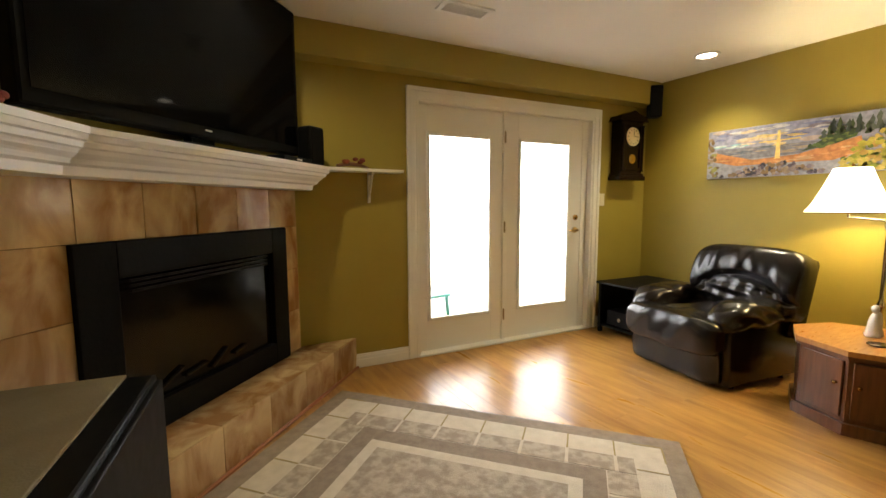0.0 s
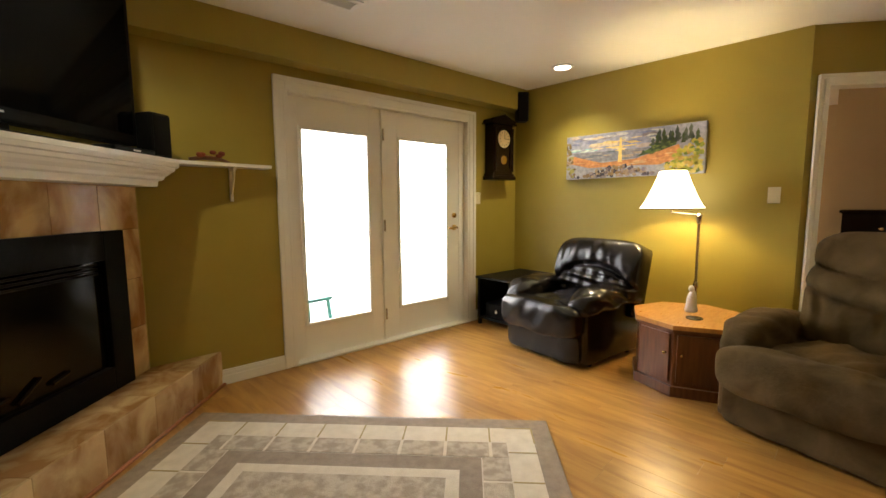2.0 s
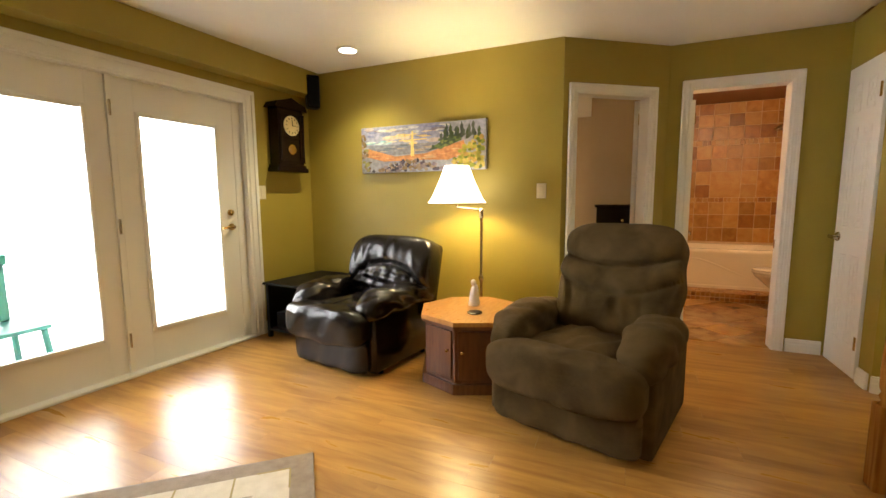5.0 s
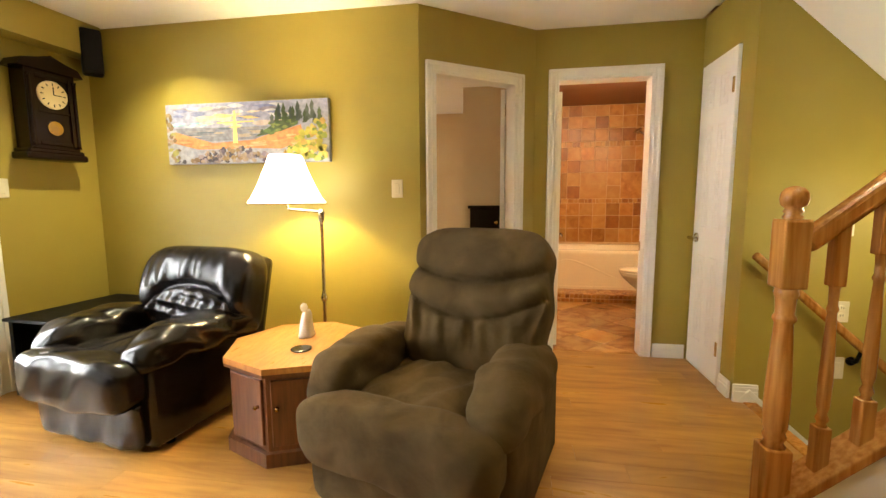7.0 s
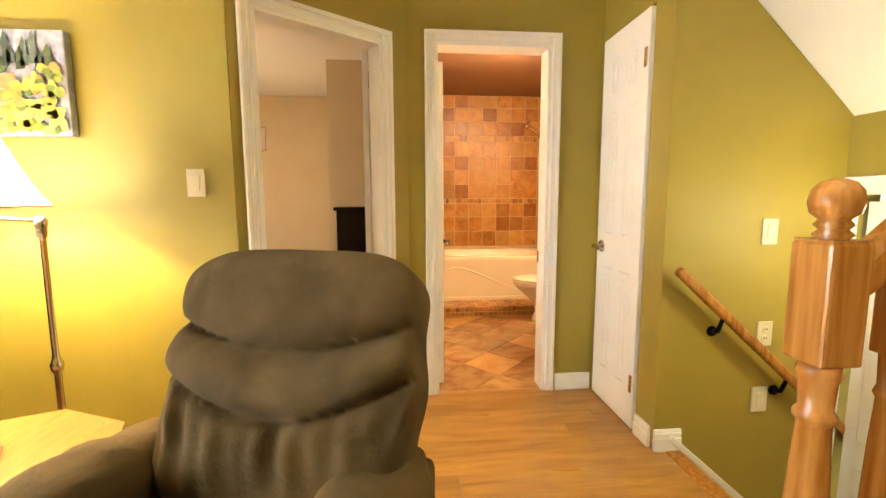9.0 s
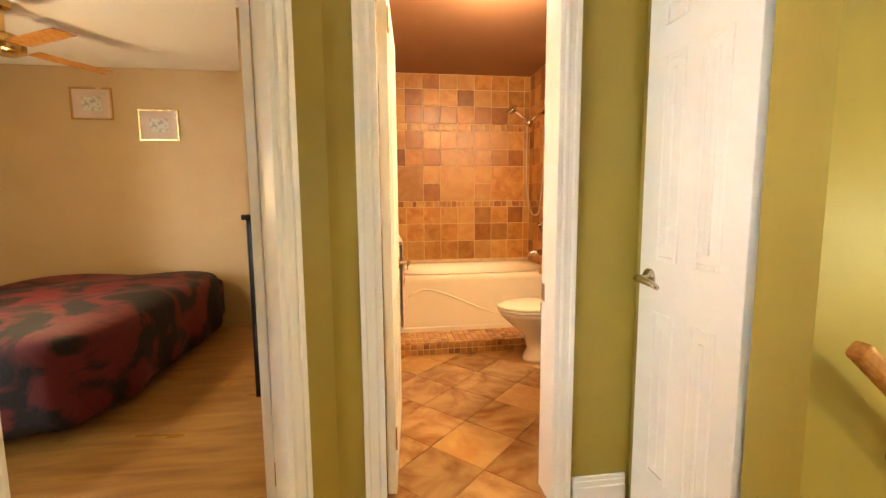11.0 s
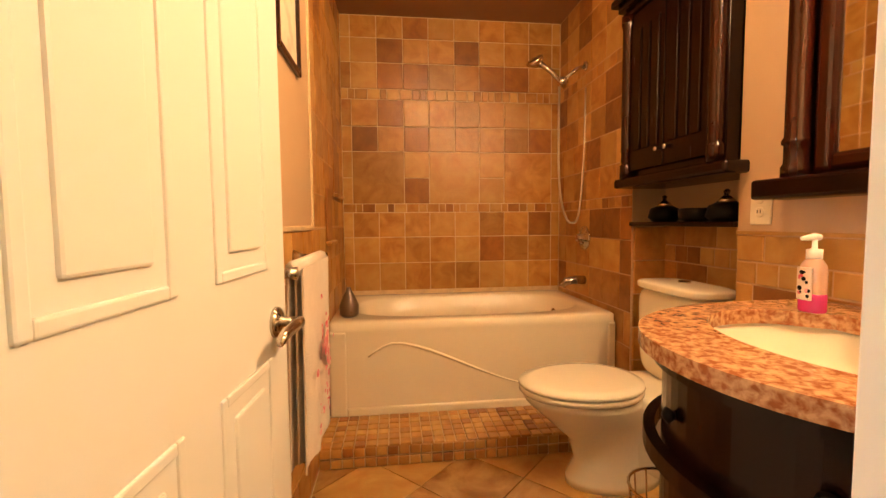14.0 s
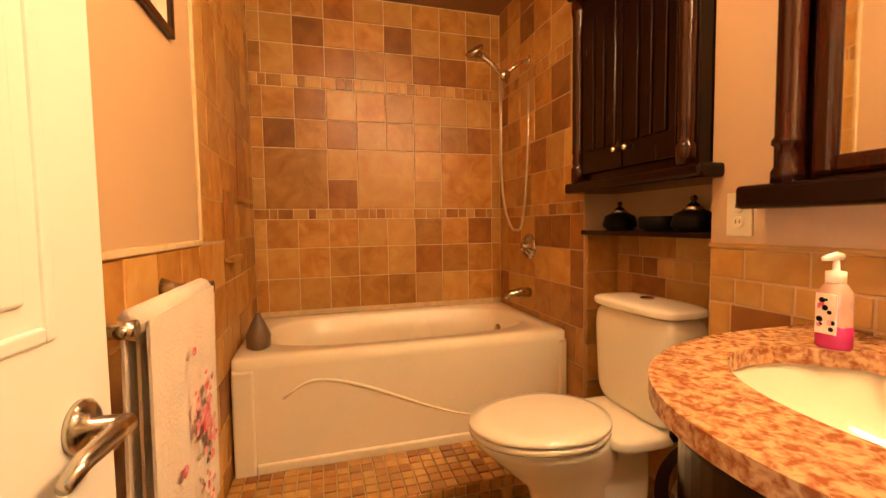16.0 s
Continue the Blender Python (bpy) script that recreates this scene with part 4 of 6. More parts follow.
sh.visible_shadow = True
part("shade_rim", tube(B(), [(-0.09 + 0.226 * math.cos(2 * math.pi * k / 40), 0.17 + 0.226 * math.sin(2 * math.pi * k / 40), 1.166) for k in range(41)], 0.004, 6), BRASS, fl)
part("finial", lathe(B(), [(0.004, 1.44), (0.009, 1.455), (0.006, 1.475), (0.002, 1.485)], pose(-0.09, 0.17, 0), 10), BRASS, fl, "", True)

am = thing("equipment_rack", pose(3.50, 2.62, 0, 0, 0, -4), "low black glass-topped stand with electronics in the corner", "cabinet")
part("top", box(B(), -0.37, 0.34, -0.23, 0.24, 0.47, 0.49, 0.004), BLACK, am)
part("shelf", box(B(), -0.35, 0.33, -0.22, 0.23, 0.06, 0.08, 0.004), BLACK, am)
part("back_panel", box(B(), -0.33, 0.33, 0.20, 0.225, 0.08, 0.47), BLACK, am)
for sx in (-0.35, 0.30):
    for sy in (-0.21, 0.19):
        part("post", box(B(), sx, sx + 0.035, sy, sy + 0.035, 0, 0.47, 0.004), BLACK, am)
part("amplifier", box(B(), -0.30, 0.20, -0.18, 0.16, 0.0805, 0.22, 0.006), IRON, am)
part("knob", lathe(B(), [(0.02, 0), (0.018, 0.02)], pose(-0.30, 0.0, 0.15, 0, -90, 0), 14), CHROME, am)

# ---- stairs ----
for k in range(5):
    y1 = -1.53 - 0.205 * k
    z = -0.165 * (k + 1)
    struct("stair_tread", box(B(), 2.70, 3.755, y1 - (0.205 if k < 4 else 0.10), y1 + 0.02, z - 0.03, z, 0.006), OAKTOP, "oak stair tread going down", "stair")
    struct("stair_riser", box(B(), 2.70, 3.755, y1 - 0.012, y1, z, z + 0.136), WHITE, "white painted stair riser", "stair")
struct("landing_nosing", box(B(), 2.70, 3.755, -1.545, -1.47, -0.03, 0.004, 0.008), OAK, "oak nosing at the head of the stairs", "stair")
skm = pose(3.754, -1.50, 0.08, 0, 0, 0) @ pose(0, 0, 0, 180 + 41.5, 0, 0)
bm = B()
box(bm, -0.016, 0.0, 0, 1.25, 0.0, 0.15, 0.003)
box(bm, -0.022, -0.012, 0, 1.25, 0.0, 0.03, 0.004)
struct("stair_skirt", bm, WHITE, "white moulded skirting sloping down beside the stairs", "baseboard", skm)
hr = thing("wall_handrail", pose(3.76, -1.45, 0.875), "reddish oak handrail on black brackets sloping down the stair wall", "handrail")
bm = B()
box(bm, -0.085, -0.045, 0, 1.26, -0.022, 0.022, 0.012, Matrix.Rotation(radians(180 + 41.9), 4, "X"))
part("rail", bm, OAK, hr)
for d in (0.30, 0.75):
    y, z = -d * math.cos(radians(41.9)), -d * math.sin(radians(41.9))
    bm = tube(B(), [(-0.003, y, z - 0.10), (-0.04, y, z - 0.09), (-0.065, y, z - 0.025)], 0.010, 8)
    lathe(bm, [(0.026, 0), (0.022, 0.010)], pose(-0.001, y, z - 0.10, 0, -90, 0), 12)
    part("bracket", bm, IRON, hr, "black iron bracket", True)

SL = math.atan(0.86)
bal = thing("balustrade", pose(2.63, -1.0, 0), "turned honey oak stair balustrade with a ball-topped newel post", "balustrade")
nw = part("newel_post", box(B(), -0.040, 0.040, -0.040, 0.040, 0.0, 0.36, 0.006), OAK, bal)
part("upper_block", box(B(), -0.039, 0.039, -0.039, 0.039, 0.895, 1.11, 0.006), OAK, nw)
part("cap_block", prism(B(), [(-0.036, -0.036), (0.036, -0.036), (0.036, 0.036), (-0.036, 0.036)], 1.109, 1.114), OAK, nw)
part("turning", lathe(B(), [(0.044, 0.355), (0.030, 0.375), (0.040, 0.395), (0.033, 0.41), (0.041, 0.43), (0.043, 0.50), (0.040, 0.60), (0.035, 0.70), (0.030, 0.78), (0.038, 0.79), (0.038, 0.80), (0.030, 0.81), (0.033, 0.86), (0.040, 0.875), (0.034, 0.90)], Matrix.Diagonal((0.86, 0.86, 1, 1)), 20), OAK, nw, "", True)
part("ball", lathe(B(), [(0.040, 1.115), (0.024, 1.128), (0.034, 1.136), (0.024, 1.145), (0.033, 1.153), (0.025, 1.162), (0.040, 1.173), (0.045, 1.193), (0.041, 1.212), (0.028, 1.226), (0.008, 1.232)], Matrix.Translation((0, 0, -0.015)) @ Matrix.Diagonal((0.86, 0.86, 1, 1)), 24), OAK, nw, "polished ball finial", True)
bm = B()
rz = Matrix.Translation((0, -0.03, 1.03)) @ Matrix.Rotation(-SL, 4, "X")
box(bm, -0.029, 0.029, -1.2, 0.0, -0.033, 0.033, 0.020, rz, 3)
part("handrail", bm, OAK, bal, "rounded oak handrail")
bm = B()
rz2 = Matrix.Translation((0, -0.02, 0.185)) @ Matrix.Rotation(-SL, 4, "X")
box(bm, -0.06, 0.06, -1.25, 0.0, -0.02, 0.014, 0.006, rz2)
part("shoe_rail", bm, OAK, bal)
bm = B()
box(bm, -0.05, 0.05, -1.25, 0.03, -0.42, -0.02, 0.004, rz2)
part("stringer", bm, WHITE, bal, "white painted stringer")
for k in range(8):
    y = -0.135 - 0.118 * k
    zz = 0.20 + (-y - 0.02) * 0.86
    h = 0.80
    b_ = part("baluster", box(B(), -0.021, 0.021, y - 0.021, y + 0.021, zz - 0.03, zz + 0.14, 0.004), OAK, bal)
    part("turning", lathe(B(), [(0.018, 0.135), (0.012, 0.150), (0.019, 0.165), (0.012, 0.185), (0.018, 0.21), (0.019, 0.30), (0.016, 0.42), (0.012, 0.52), (0.017, 0.53), (0.012, 0.545), (0.014, 0.60), (0.019, 0.612)], pose(0, y, zz), 12), OAK, b_, "", True)
    part("upper_block", box(B(), -0.020, 0.020, y - 0.020, y + 0.020, zz + 0.605, zz + h, 0.004), OAK, b_)
for k in range(6):
    struct("rising_stair", box(B(), 1.75, 2.575, -1.10 - 0.22 * (k + 1), -1.10 - 0.22 * k, 0, 0.185 * (k + 1), 0.006), OAK, "oak step rising beside the balustrade", "stair")

ld = thing("lower_door", pose(3.71, -2.28, 0, 0, 0, 180), "white panelled door at the foot of the stairs, closed", "door", kind="structure")
part("leaf", box(B(), 0.03, 0.73, 0.03, 0.07, -0.82, 1.17, 0.003), WHITE, ld)
for a, b in ((0.09, 0.34), (0.42, 0.67)):
    for c, d in ((-0.72, -0.05), (0.08, 0.75), (0.86, 1.08)):
        part("panel", box(B(), a, b, 0.022, 0.031, c, d, 0.006), WHITE, ld)
part("trim", box(B(), -0.05, 0.79, -0.015, -0.001, 1.20, 1.28, 0.004), WHITE, ld)
part("trim", box(B(), -0.05, 0.02, -0.015, -0.001, -0.83, 1.199, 0.004), WHITE, ld)


# ---- panel doors ----
def panel_door(name, m, w, h, label, lever_x, hinge_x, lever_dir, lz=0.915):
    """Leaf from local x 0 to w, room face at y 0, back at y 0.035."""
    t = thing(name, m, label, "door", kind="structure")
    part("leaf", box(B(), 0, w, 0.0, 0.035, 0.008, h, 0.003), WHITE, t)
    cw = (w - 0.30) / 2 if w > 0.5 else (w - 0.24) / 2
    g = 0.10 if w > 0.5 else 0.085
    for x in (g, w - g - cw):
        for z0, z1 in ((0.20, 0.80), (0.98, 1.66), (1.76, h - 0.11)):
            for s in (-1, 1):
                p = B()
                y = 0.0 if s < 0 else 0.035
                fw = 0.018
                for a, b, c, d in ((x, x + fw, z0, z1), (x + cw - fw, x + cw, z0, z1), (x + fw, x + cw - fw, z0, z0 + fw), (x + fw, x + cw - fw, z1 - fw, z1)):
                    box(p, a, b, y - 0.004, y + 0.004, c, d, 0.0035)
                if cw > 0.10:
                    box(p, x + 0.045, x + cw - 0.045, y - 0.005, y + 0.005, z0 + 0.045, z1 - 0.045, 0.0045)
                part("panel", p, WHITE, t)
    for s in (-1, 1):
        y = 0.0 if s < 0 else 0.035
        bm = lathe(B(), [(0.033, 0), (0.033, 0.006), (0.026, 0.012), (0.011, 0.016), (0.011, 0.05)], pose(lever_x, y, lz, 90 if s < 0 else -90), 20)
        yy = y + s * 0.05
        tube(bm, [(lever_x, yy, lz), (lever_x + lever_dir * 0.03, yy, lz - 0.001), (lever_x + lever_dir * 0.075, yy - s * 0.006, lz - 0.007), (lever_x + lever_dir * 0.11, yy - s * 0.004, lz - 0.015)], [0.013, 0.013, 0.011, 0.008], 10)
        part("lever_handle", bm, CHROME, t, "brushed nickel lever handle", True)
    for z in (0.24, 1.85):
        part("hinge", box(B(), hinge_x - 0.010, hinge_x + 0.010, -0.006, 0.006, z - 0.045, z + 0.045, 0.002), BRASS, t, "small metal hinge")
    return t


panel_door("closet_door", pose(4.397, -1.405, 0, 0, 0, 180), 0.462, 2.07, "narrow white panelled closet door, closed", 0.06, 0.44, 1)
panel_door("bathroom_door", pose(4.575, -0.494, 0, 0, 0, -4.0), 0.735, 2.0, "white panelled bathroom door standing open", 0.665, 0.012, -1, 0.865)
mBd, lBd = along(A1, A2)
panel_door("bedroom_door", mBd @ pose(0.745, 0.112, 0, 0, 0, 40), 0.58, 2.0, "white panelled bedroom door standing open", 0.52, 0.012, -1)

for z in (0.24, 1.83):
    part("hinge", box(B(), 0.1955, 0.1985, 0.02, 0.10, z - 0.045, z + 0.045), BRASS, bpy.data.objects["door_frame_bathroom"], "brass hinge leaf let into the jamb")
part("strike_plate", box(B(), 0.8265, 0.8295, 0.088, 0.116, 0.795, 0.865), CHROME, bpy.data.objects["door_frame_bathroom"], "nickel strike plate")

# ---- bedroom ----
struct("bedroom_floor", box(B(), 3.95, 7.4, -0.30, 3.6, -0.12, -0.002), PLANK, "wood laminate bedroom floor", "floor")
struct("bedroom_ceiling", box(B(), 4.00, 7.4, -0.42, 3.6, CEIL + 0.002, CEIL + 0.1), CEILING, "white bedroom ceiling", "ceiling")
wall("bedroom_wall_east", pose(7.25, 3.5, 0, 0, 0, -90), 3.9, 0, CEIL, TAN, "tan painted bedroom wall with two small pictures")
wall("bedroom_wall_north", pose(4.0, 3.4, 0), 3.3, 0, CEIL, TAN, "tan painted bedroom wall")
struct("bedroom_closet", box(B(), 5.9, 7.25, -0.335, 0.42, 0, CEIL), TAN, "tan painted closet block in the bedroom", "wall")
dr = thing("dresser", pose(5.66, 0.03, 0), "dark wooden dresser against the closet wall", "dresser")
part("body", box(B(), -0.20, 0.22, -0.34, 0.27, 0.06, 1.10, 0.004), DARKWOOD, dr)
part("top", box(B(), -0.22, 0.23, -0.35, 0.29, 1.10, 1.13, 0.006), DARKWOOD, dr)
for k in range(4):
    d = part("drawer", box(B(), -0.216, -0.199, -0.32, 0.25, 0.10 + k * 0.25, 0.33 + k * 0.25, 0.005), DARKWOOD, dr)
    part("knob", lathe(B(), [(0.008, 0), (0.014, 0.02), (0.006, 0.025)], pose(-0.216, 0.0, 0.21 + k * 0.25, 0, -90), 10), BRASS, d)
bed = thing("bed", pose(6.15, 1.75, 0), "bed with a wine-red spread hanging to the floor", "bed")
part("mattress", box(B(), -0.95, 1.05, -0.70, 0.75, 0.12, 0.50, 0.06), RED, bed, "", True)
def drape(q, w):
    w = w.copy()
    if q.z < 0.3:
        w.x += 0.02 * math.sin(q.y * 17) * (0.3 - q.z)
        w.y += 0.02 * math.sin(q.x * 15) * (0.3 - q.z)
    w.z += 0.012 * math.sin(q.x * 6 + q.y * 5)
    return w
part("bedspread", puff(B(), (0.0, 0.02, 0.315), (2.08, 1.54, 0.56), 7, 24, drape), RED, bed, "rumpled wine-red bedspread", True)
for nm, y, z in (("framed_picture", 2.09, 2.09), ("framed_picture", 1.545, 1.91)):
    fp_ = thing(nm, pose(7.25, y, z, 0, 0, -90), "small framed print with a wide pale mount", "picture", "bedroom pictures")
    bm = B()
    for a, b, c, d in ((-0.17, -0.155, -0.14, 0.14), (0.155, 0.17, -0.14, 0.14), (-0.155, 0.155, -0.14, -0.125), (-0.155, 0.155, 0.125, 0.14)):
        box(bm, a, b, -0.02, -0.001, c, d, 0.003)
    part("frame", bm, BRASS, fp_, "thin gilt frame")
    part("mount", box(B(), -0.156, 0.156, -0.010, -0.002, -0.126, 0.126), mat("pink_mount", (0.62, 0.48, 0.38), rough=0.8), fp_)
    part("print", box(B(), -0.08, 0.08, -0.012, -0.0105, -0.06, 0.06), mat("pale_print", (0.60, 0.58, 0.50), (0.35, 0.34, 0.30), 0.8, scale=40, sharp=(0.45, 0.6)), fp_)
fan = thing("ceiling_fan", pose(5.97, 1.78, 0), "ceiling fan with wooden blades, at rest", "fan")
part("rod", lathe(B(), [(0.05, CEIL), (0.05, CEIL - 0.04), (0.014, CEIL - 0.05), (0.014, 2.20)], None, 14), BRASS, fan)
part("motor", lathe(B(), [(0.06, 2.22), (0.10, 2.20), (0.10, 2.12), (0.06, 2.10)], None, 20), BRASS, fan, "", True)
for k in range(4):
    part("blade", box(B(), 0.14, 0.58, -0.06, 0.06, 2.145, 2.153, 0.003, Matrix.Rotation(radians(-28 + 90 * k), 4, "Z")), OAK, fan, "orange-brown wooden blade")

# ---- bathroom ----
BX0, BX1, BL, BR, BC = 4.52, 7.27, -0.455, -1.98, 2.455
struct("bath_subfloor", box(B(), 4.472, 7.3, -2.3, -0.34, -0.12, -0.008), GROUT, "pale grout under the stone floor tiles", "floor")
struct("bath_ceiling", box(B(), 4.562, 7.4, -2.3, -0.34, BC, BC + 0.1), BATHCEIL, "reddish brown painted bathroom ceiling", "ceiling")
struct("bath_wall_back", box(B(), BX1 + 0.003, BX1 + 0.13, -2.3, -0.30, 0, BC), GROUT, "tiled bathroom wall behind the tub", "wall")
struct("bath_wall_left", box(B(), 4.562, BX1 + 0.002, BL + 0.003, BL + 0.112, 0, BC), PEACH, "peach painted bathroom wall", "wall")
bm = B()
box(bm, 4.521, 5.67, BR - 0.22, BR - 0.003, 0, BC)
box(bm, 5.671, 6.329, BR - 0.30, BR - 0.181, 0, BC)
box(bm, 6.33, BX1 + 0.002, BR - 0.22, BR - 0.003, 0, BC)
struct("bath_wall_right", bm, PEACH, "peach painted bathroom wall with a recess behind the toilet", "wall")
struct("bath_wall_front", box(B(), 4.46, 4.562, -2.3, -1.43, 0, BC), PEACH, "peach painted wall beside the vanity", "wall")
struct("bath_wall_inner", box(B(), 4.563, 4.572, -1.97, -1.115, 0, BC), PEACH, "peach painted wall beside the doorway", "wall")


class Tiler:
    """Lays tiles on one wall: frame m has x along the wall, z up, and the room at -y."""
    def __init__(self, parent, m, seed):
        self.p, self.m, self.r, self.cache = parent, m, random.Random(seed), {}

    def lay(self, a, b, c, d, mt=None, gap=0.005, t=0.012):
        mt = mt or self.r.choices([SLATE, SLATE_PALE, SLATE_DARK], [6, 4, 2.2])[0]
        key = (round(b - a, 3), round(d - c, 3), mt.name)
        if key not in self.cache:
            bm = B()
            w, h = b - a - gap, d - c - gap
            x, z, e = w / 2, h / 2, 0.0025
            v = [bm.verts.new(q) for q in ((-x, 0, -z), (x, 0, -z), (x, 0, z), (-x, 0, z), (-x, -t + e, -z), (x, -t + e, -z), (x, -t + e, z), (-x, -t + e, z), (-x + e, -t, -z + e), (x - e, -t, -z + e), (x - e, -t, z - e), (-x + e, -t, z - e))]
            for k in range(4):
                j = (k + 1) % 4
                bm.faces.new((v[k], v[j], v[4 + j], v[4 + k]))
                bm.faces.new((v[4 + k], v[4 + j], v[8 + j], v[8 + k]))
            bm.faces.new(v[8:12])
            bmesh.ops.recalc_face_normals(bm, faces=bm.faces[:])
            me = bpy.data.meshes.new("tile")
            bm.to_mesh(me)
            bm.free()
            me.materials.append(mt)
            self.cache[key] = me
        ob = new("tile", self.cache[key])
        ob.parent = self.p
        ob.matrix_world = self.m @ pose((a + b) / 2, self.r.uniform(-0.0008, 0.0008), (c + d) / 2)
        return ob

    def row(self, a, b, c, d, w, start=0.0, mts=None):
        x = a - start
        while x < b - 1e-4:
            x0, x1 = max(x, a), min(x + w, b)
            if x1 - x0 > 0.012:
                self.lay(x0, x1, c, d, mts)
            x += w


# tub platform
plat = thing("tub_platform", pose(0, 0, 0), "low step faced with small stone mosaic tiles before the tub", "step", kind="structure")
part("core", box(B(), 6.152, 7.27, BR, BL, 0, 0.088), GROUT, plat)
# tub
tub = thing("bathtub", pose(0, 0, 0), "cream acrylic bathtub with a curved line moulded in its apron", "bathtub")
TX0, TX1, TZ = 6.44, 7.262, 0.575
bm = B()
# rim with an oval well
cx, cy = (TX0 + TX1) / 2 + 0.01, (BL + BR) / 2
nn = 64
def sup(a, b, th, p):
    c, s = math.cos(th), math.sin(th)
    return a * math.copysign(abs(c) ** (2 / p), c), b * math.copysign(abs(s) ** (2 / p), s)
loops = []
for a, b, z, p in (((TX1 - TX0) / 2, (BL - BR) / 2 - 0.006, TZ - 0.05, 40), ((TX1 - TX0) / 2, (BL - BR) / 2 - 0.006, TZ - 0.008, 40), ((TX1 - TX0) / 2 - 0.010, (BL - BR) / 2 - 0.014, TZ, 30), (0.325, 0.665, TZ, 3.2), (0.315, 0.655, TZ - 0.012, 3.2), (0.285, 0.60, TZ - 0.15, 3), (0.25, 0.54, TZ - 0.33, 3), (0.20, 0.48, TZ - 0.38, 2.6)):
    loops.append([bm.verts.new((cx - (0.01 if k < 0 else 0) + sup(a, b, 2 * math.pi * k / nn, p)[0], cy + sup(a, b, 2 * math.pi * k / nn, p)[1], z)) for k in range(nn)])
for a, b in zip(loops, loops[1:]):
    for k in range(nn):
        bm.faces.new((a[k], a[(k + 1) % nn], b[(k + 1) % nn], b[k]))
bm.faces.new(loops[-1])
part("tub_shell", bm, TUB, tub, "", True)
bm = B()
box(bm, TX0 + 0.014, TX0 + 0.05, BR + 0.008, BL - 0.008, 0.089, TZ - 0.045, 0.004)
for a, b, c, d in ((BL - 0.09, BL - 0.008, 0.089, TZ - 0.05), (BR + 0.008, BR + 0.05, 0.089, TZ - 0.05), (BR + 0.05, BL - 0.09, 0.089, 0.135), ):
    box(bm, TX0 + 0.004, TX0 + 0.03, a if a < b else b, b if a < b else a, c, d, 0.010, None, 3)
part("apron", bm, TUB, tub)
pts = []
for k in range(25):
    f = k / 24
    y = BL - 0.20 - f * 0.95
    if f < 0.14:
        z = 0.395 + 0.065 * math.sin(f / 0.14 * math.pi / 2)
    else:
        g = (f - 0.14) / 0.86
        z = 0.46 - 0.26 * (3 * g * g - 2 * g ** 3) ** 0.85
    pts.append((TX0 + 0.013, y, z))
part("apron_curve", tube(B(), pts, [0.004 + 0.004 * math.sin(math.pi * min(k / 18, 1)) for k in range(25)], 8), TUB, tub, "raised curved line", True)
part("overflow", lathe(B(), [(0.035, 0), (0.035, 0.006), (0.02, 0.012)], pose(cx, BR + 0.20, TZ - 0.085, -75, 0, 0), 18), CHROME, tub, "round chrome overflow", True)

# shower fittings
shw = thing("shower_set", pose(0, 0, 0), "brushed nickel hand shower on an arm with a looping hose", "shower")
SX = 6.86
part("wall_flange", lathe(B(), [(0.03, 0), (0.024, 0.012)], pose(SX, BR - 0.001, 2.02, -90), 16), CHROME, shw, "", True)
part("arm", tube(B(), [(SX, BR, 2.02), (SX, BR + 0.06, 2.00), (SX, BR + 0.13, 1.94)], 0.011, 10), CHROME, shw, "", True)
part("holder", puff(B(), (SX, BR + 0.145, 1.925), (0.04, 0.06, 0.05), 2.6, 5), CHROME, shw, "", True)
part("handle", tube(B(), [(SX, BR + 0.13, 1.885), (SX, BR + 0.22, 1.975), (SX, BR + 0.30, 2.03)], [0.012, 0.014, 0.017], 10), CHROME, shw, "", True)
part("shower_head", lathe(B(), [(0.018, -0.04), (0.050, -0.012), (0.056, 0.006), (0.042, 0.014)], pose(SX, BR + 0.325, 2.04, 0, 0, 0) @ pose(0, 0, 0, -35, -20, 0), 22), CHROME, shw, "round shower head", True)
hp = []
for k in range(31):
    f = k / 30
    th = math.pi * f
    hp.append((SX + 0.015 * math.sin(3 * th), BR + 0.075 - 0.075 * math.cos(th) + (0.02 if f > 0.5 else 0), 1.89 - 0.83 * math.sin(th) ** 0.55 if 0 < f < 1 else 1.89))
part("hose", tube(B(), hp, 0.007, 8), mat("hose_metal", (0.66, 0.60, 0.50), rough=0.35, metal=0.8, scale=200), shw, "silver hose", True)
vl = thing("shower_valve", pose(6.85, BR, 0.965), "round brushed nickel shower valve with a lever", "valve")
part("plate", lathe(B(), [(0.075, 0.0), (0.075, 0.006), (0.06, 0.016), (0.03, 0.022), (0.026, 0.05), (0.018, 0.055)], pose(0, 0, 0, -90), 28), CHROME, vl, "", True)
part("lever", tube(B(), [(0, 0.045, 0), (-0.03, 0.05, -0.015), (-0.08, 0.05, -0.03)], [0.012, 0.010, 0.008], 8), CHROME, vl, "", True)
spt = thing("tub_spout", pose(6.85, BR, 0.70), "brushed nickel tub spout over the tub's end", "spout")
part("spout", tube(B(), [(0, 0, 0), (0, 0.06, 0.004), (0, 0.12, -0.004), (0, 0.15, -0.03)], [0.028, 0.026, 0.024, 0.018], 12), CHROME, spt, "", True)
vs_ = thing("stoneware_bottle", pose(6.60, -0.55, TZ), "small brown pot standing on the tub's corner", "pot")
part("pot", lathe(B(), [(0.035, 0), (0.05, 0.01), (0.052, 0.06), (0.03, 0.11), (0.014, 0.14), (0.010, 0.155)], None, 20), mat("brown_glaze", (0.16, 0.10, 0.06), rough=0.3), vs_, "", True)

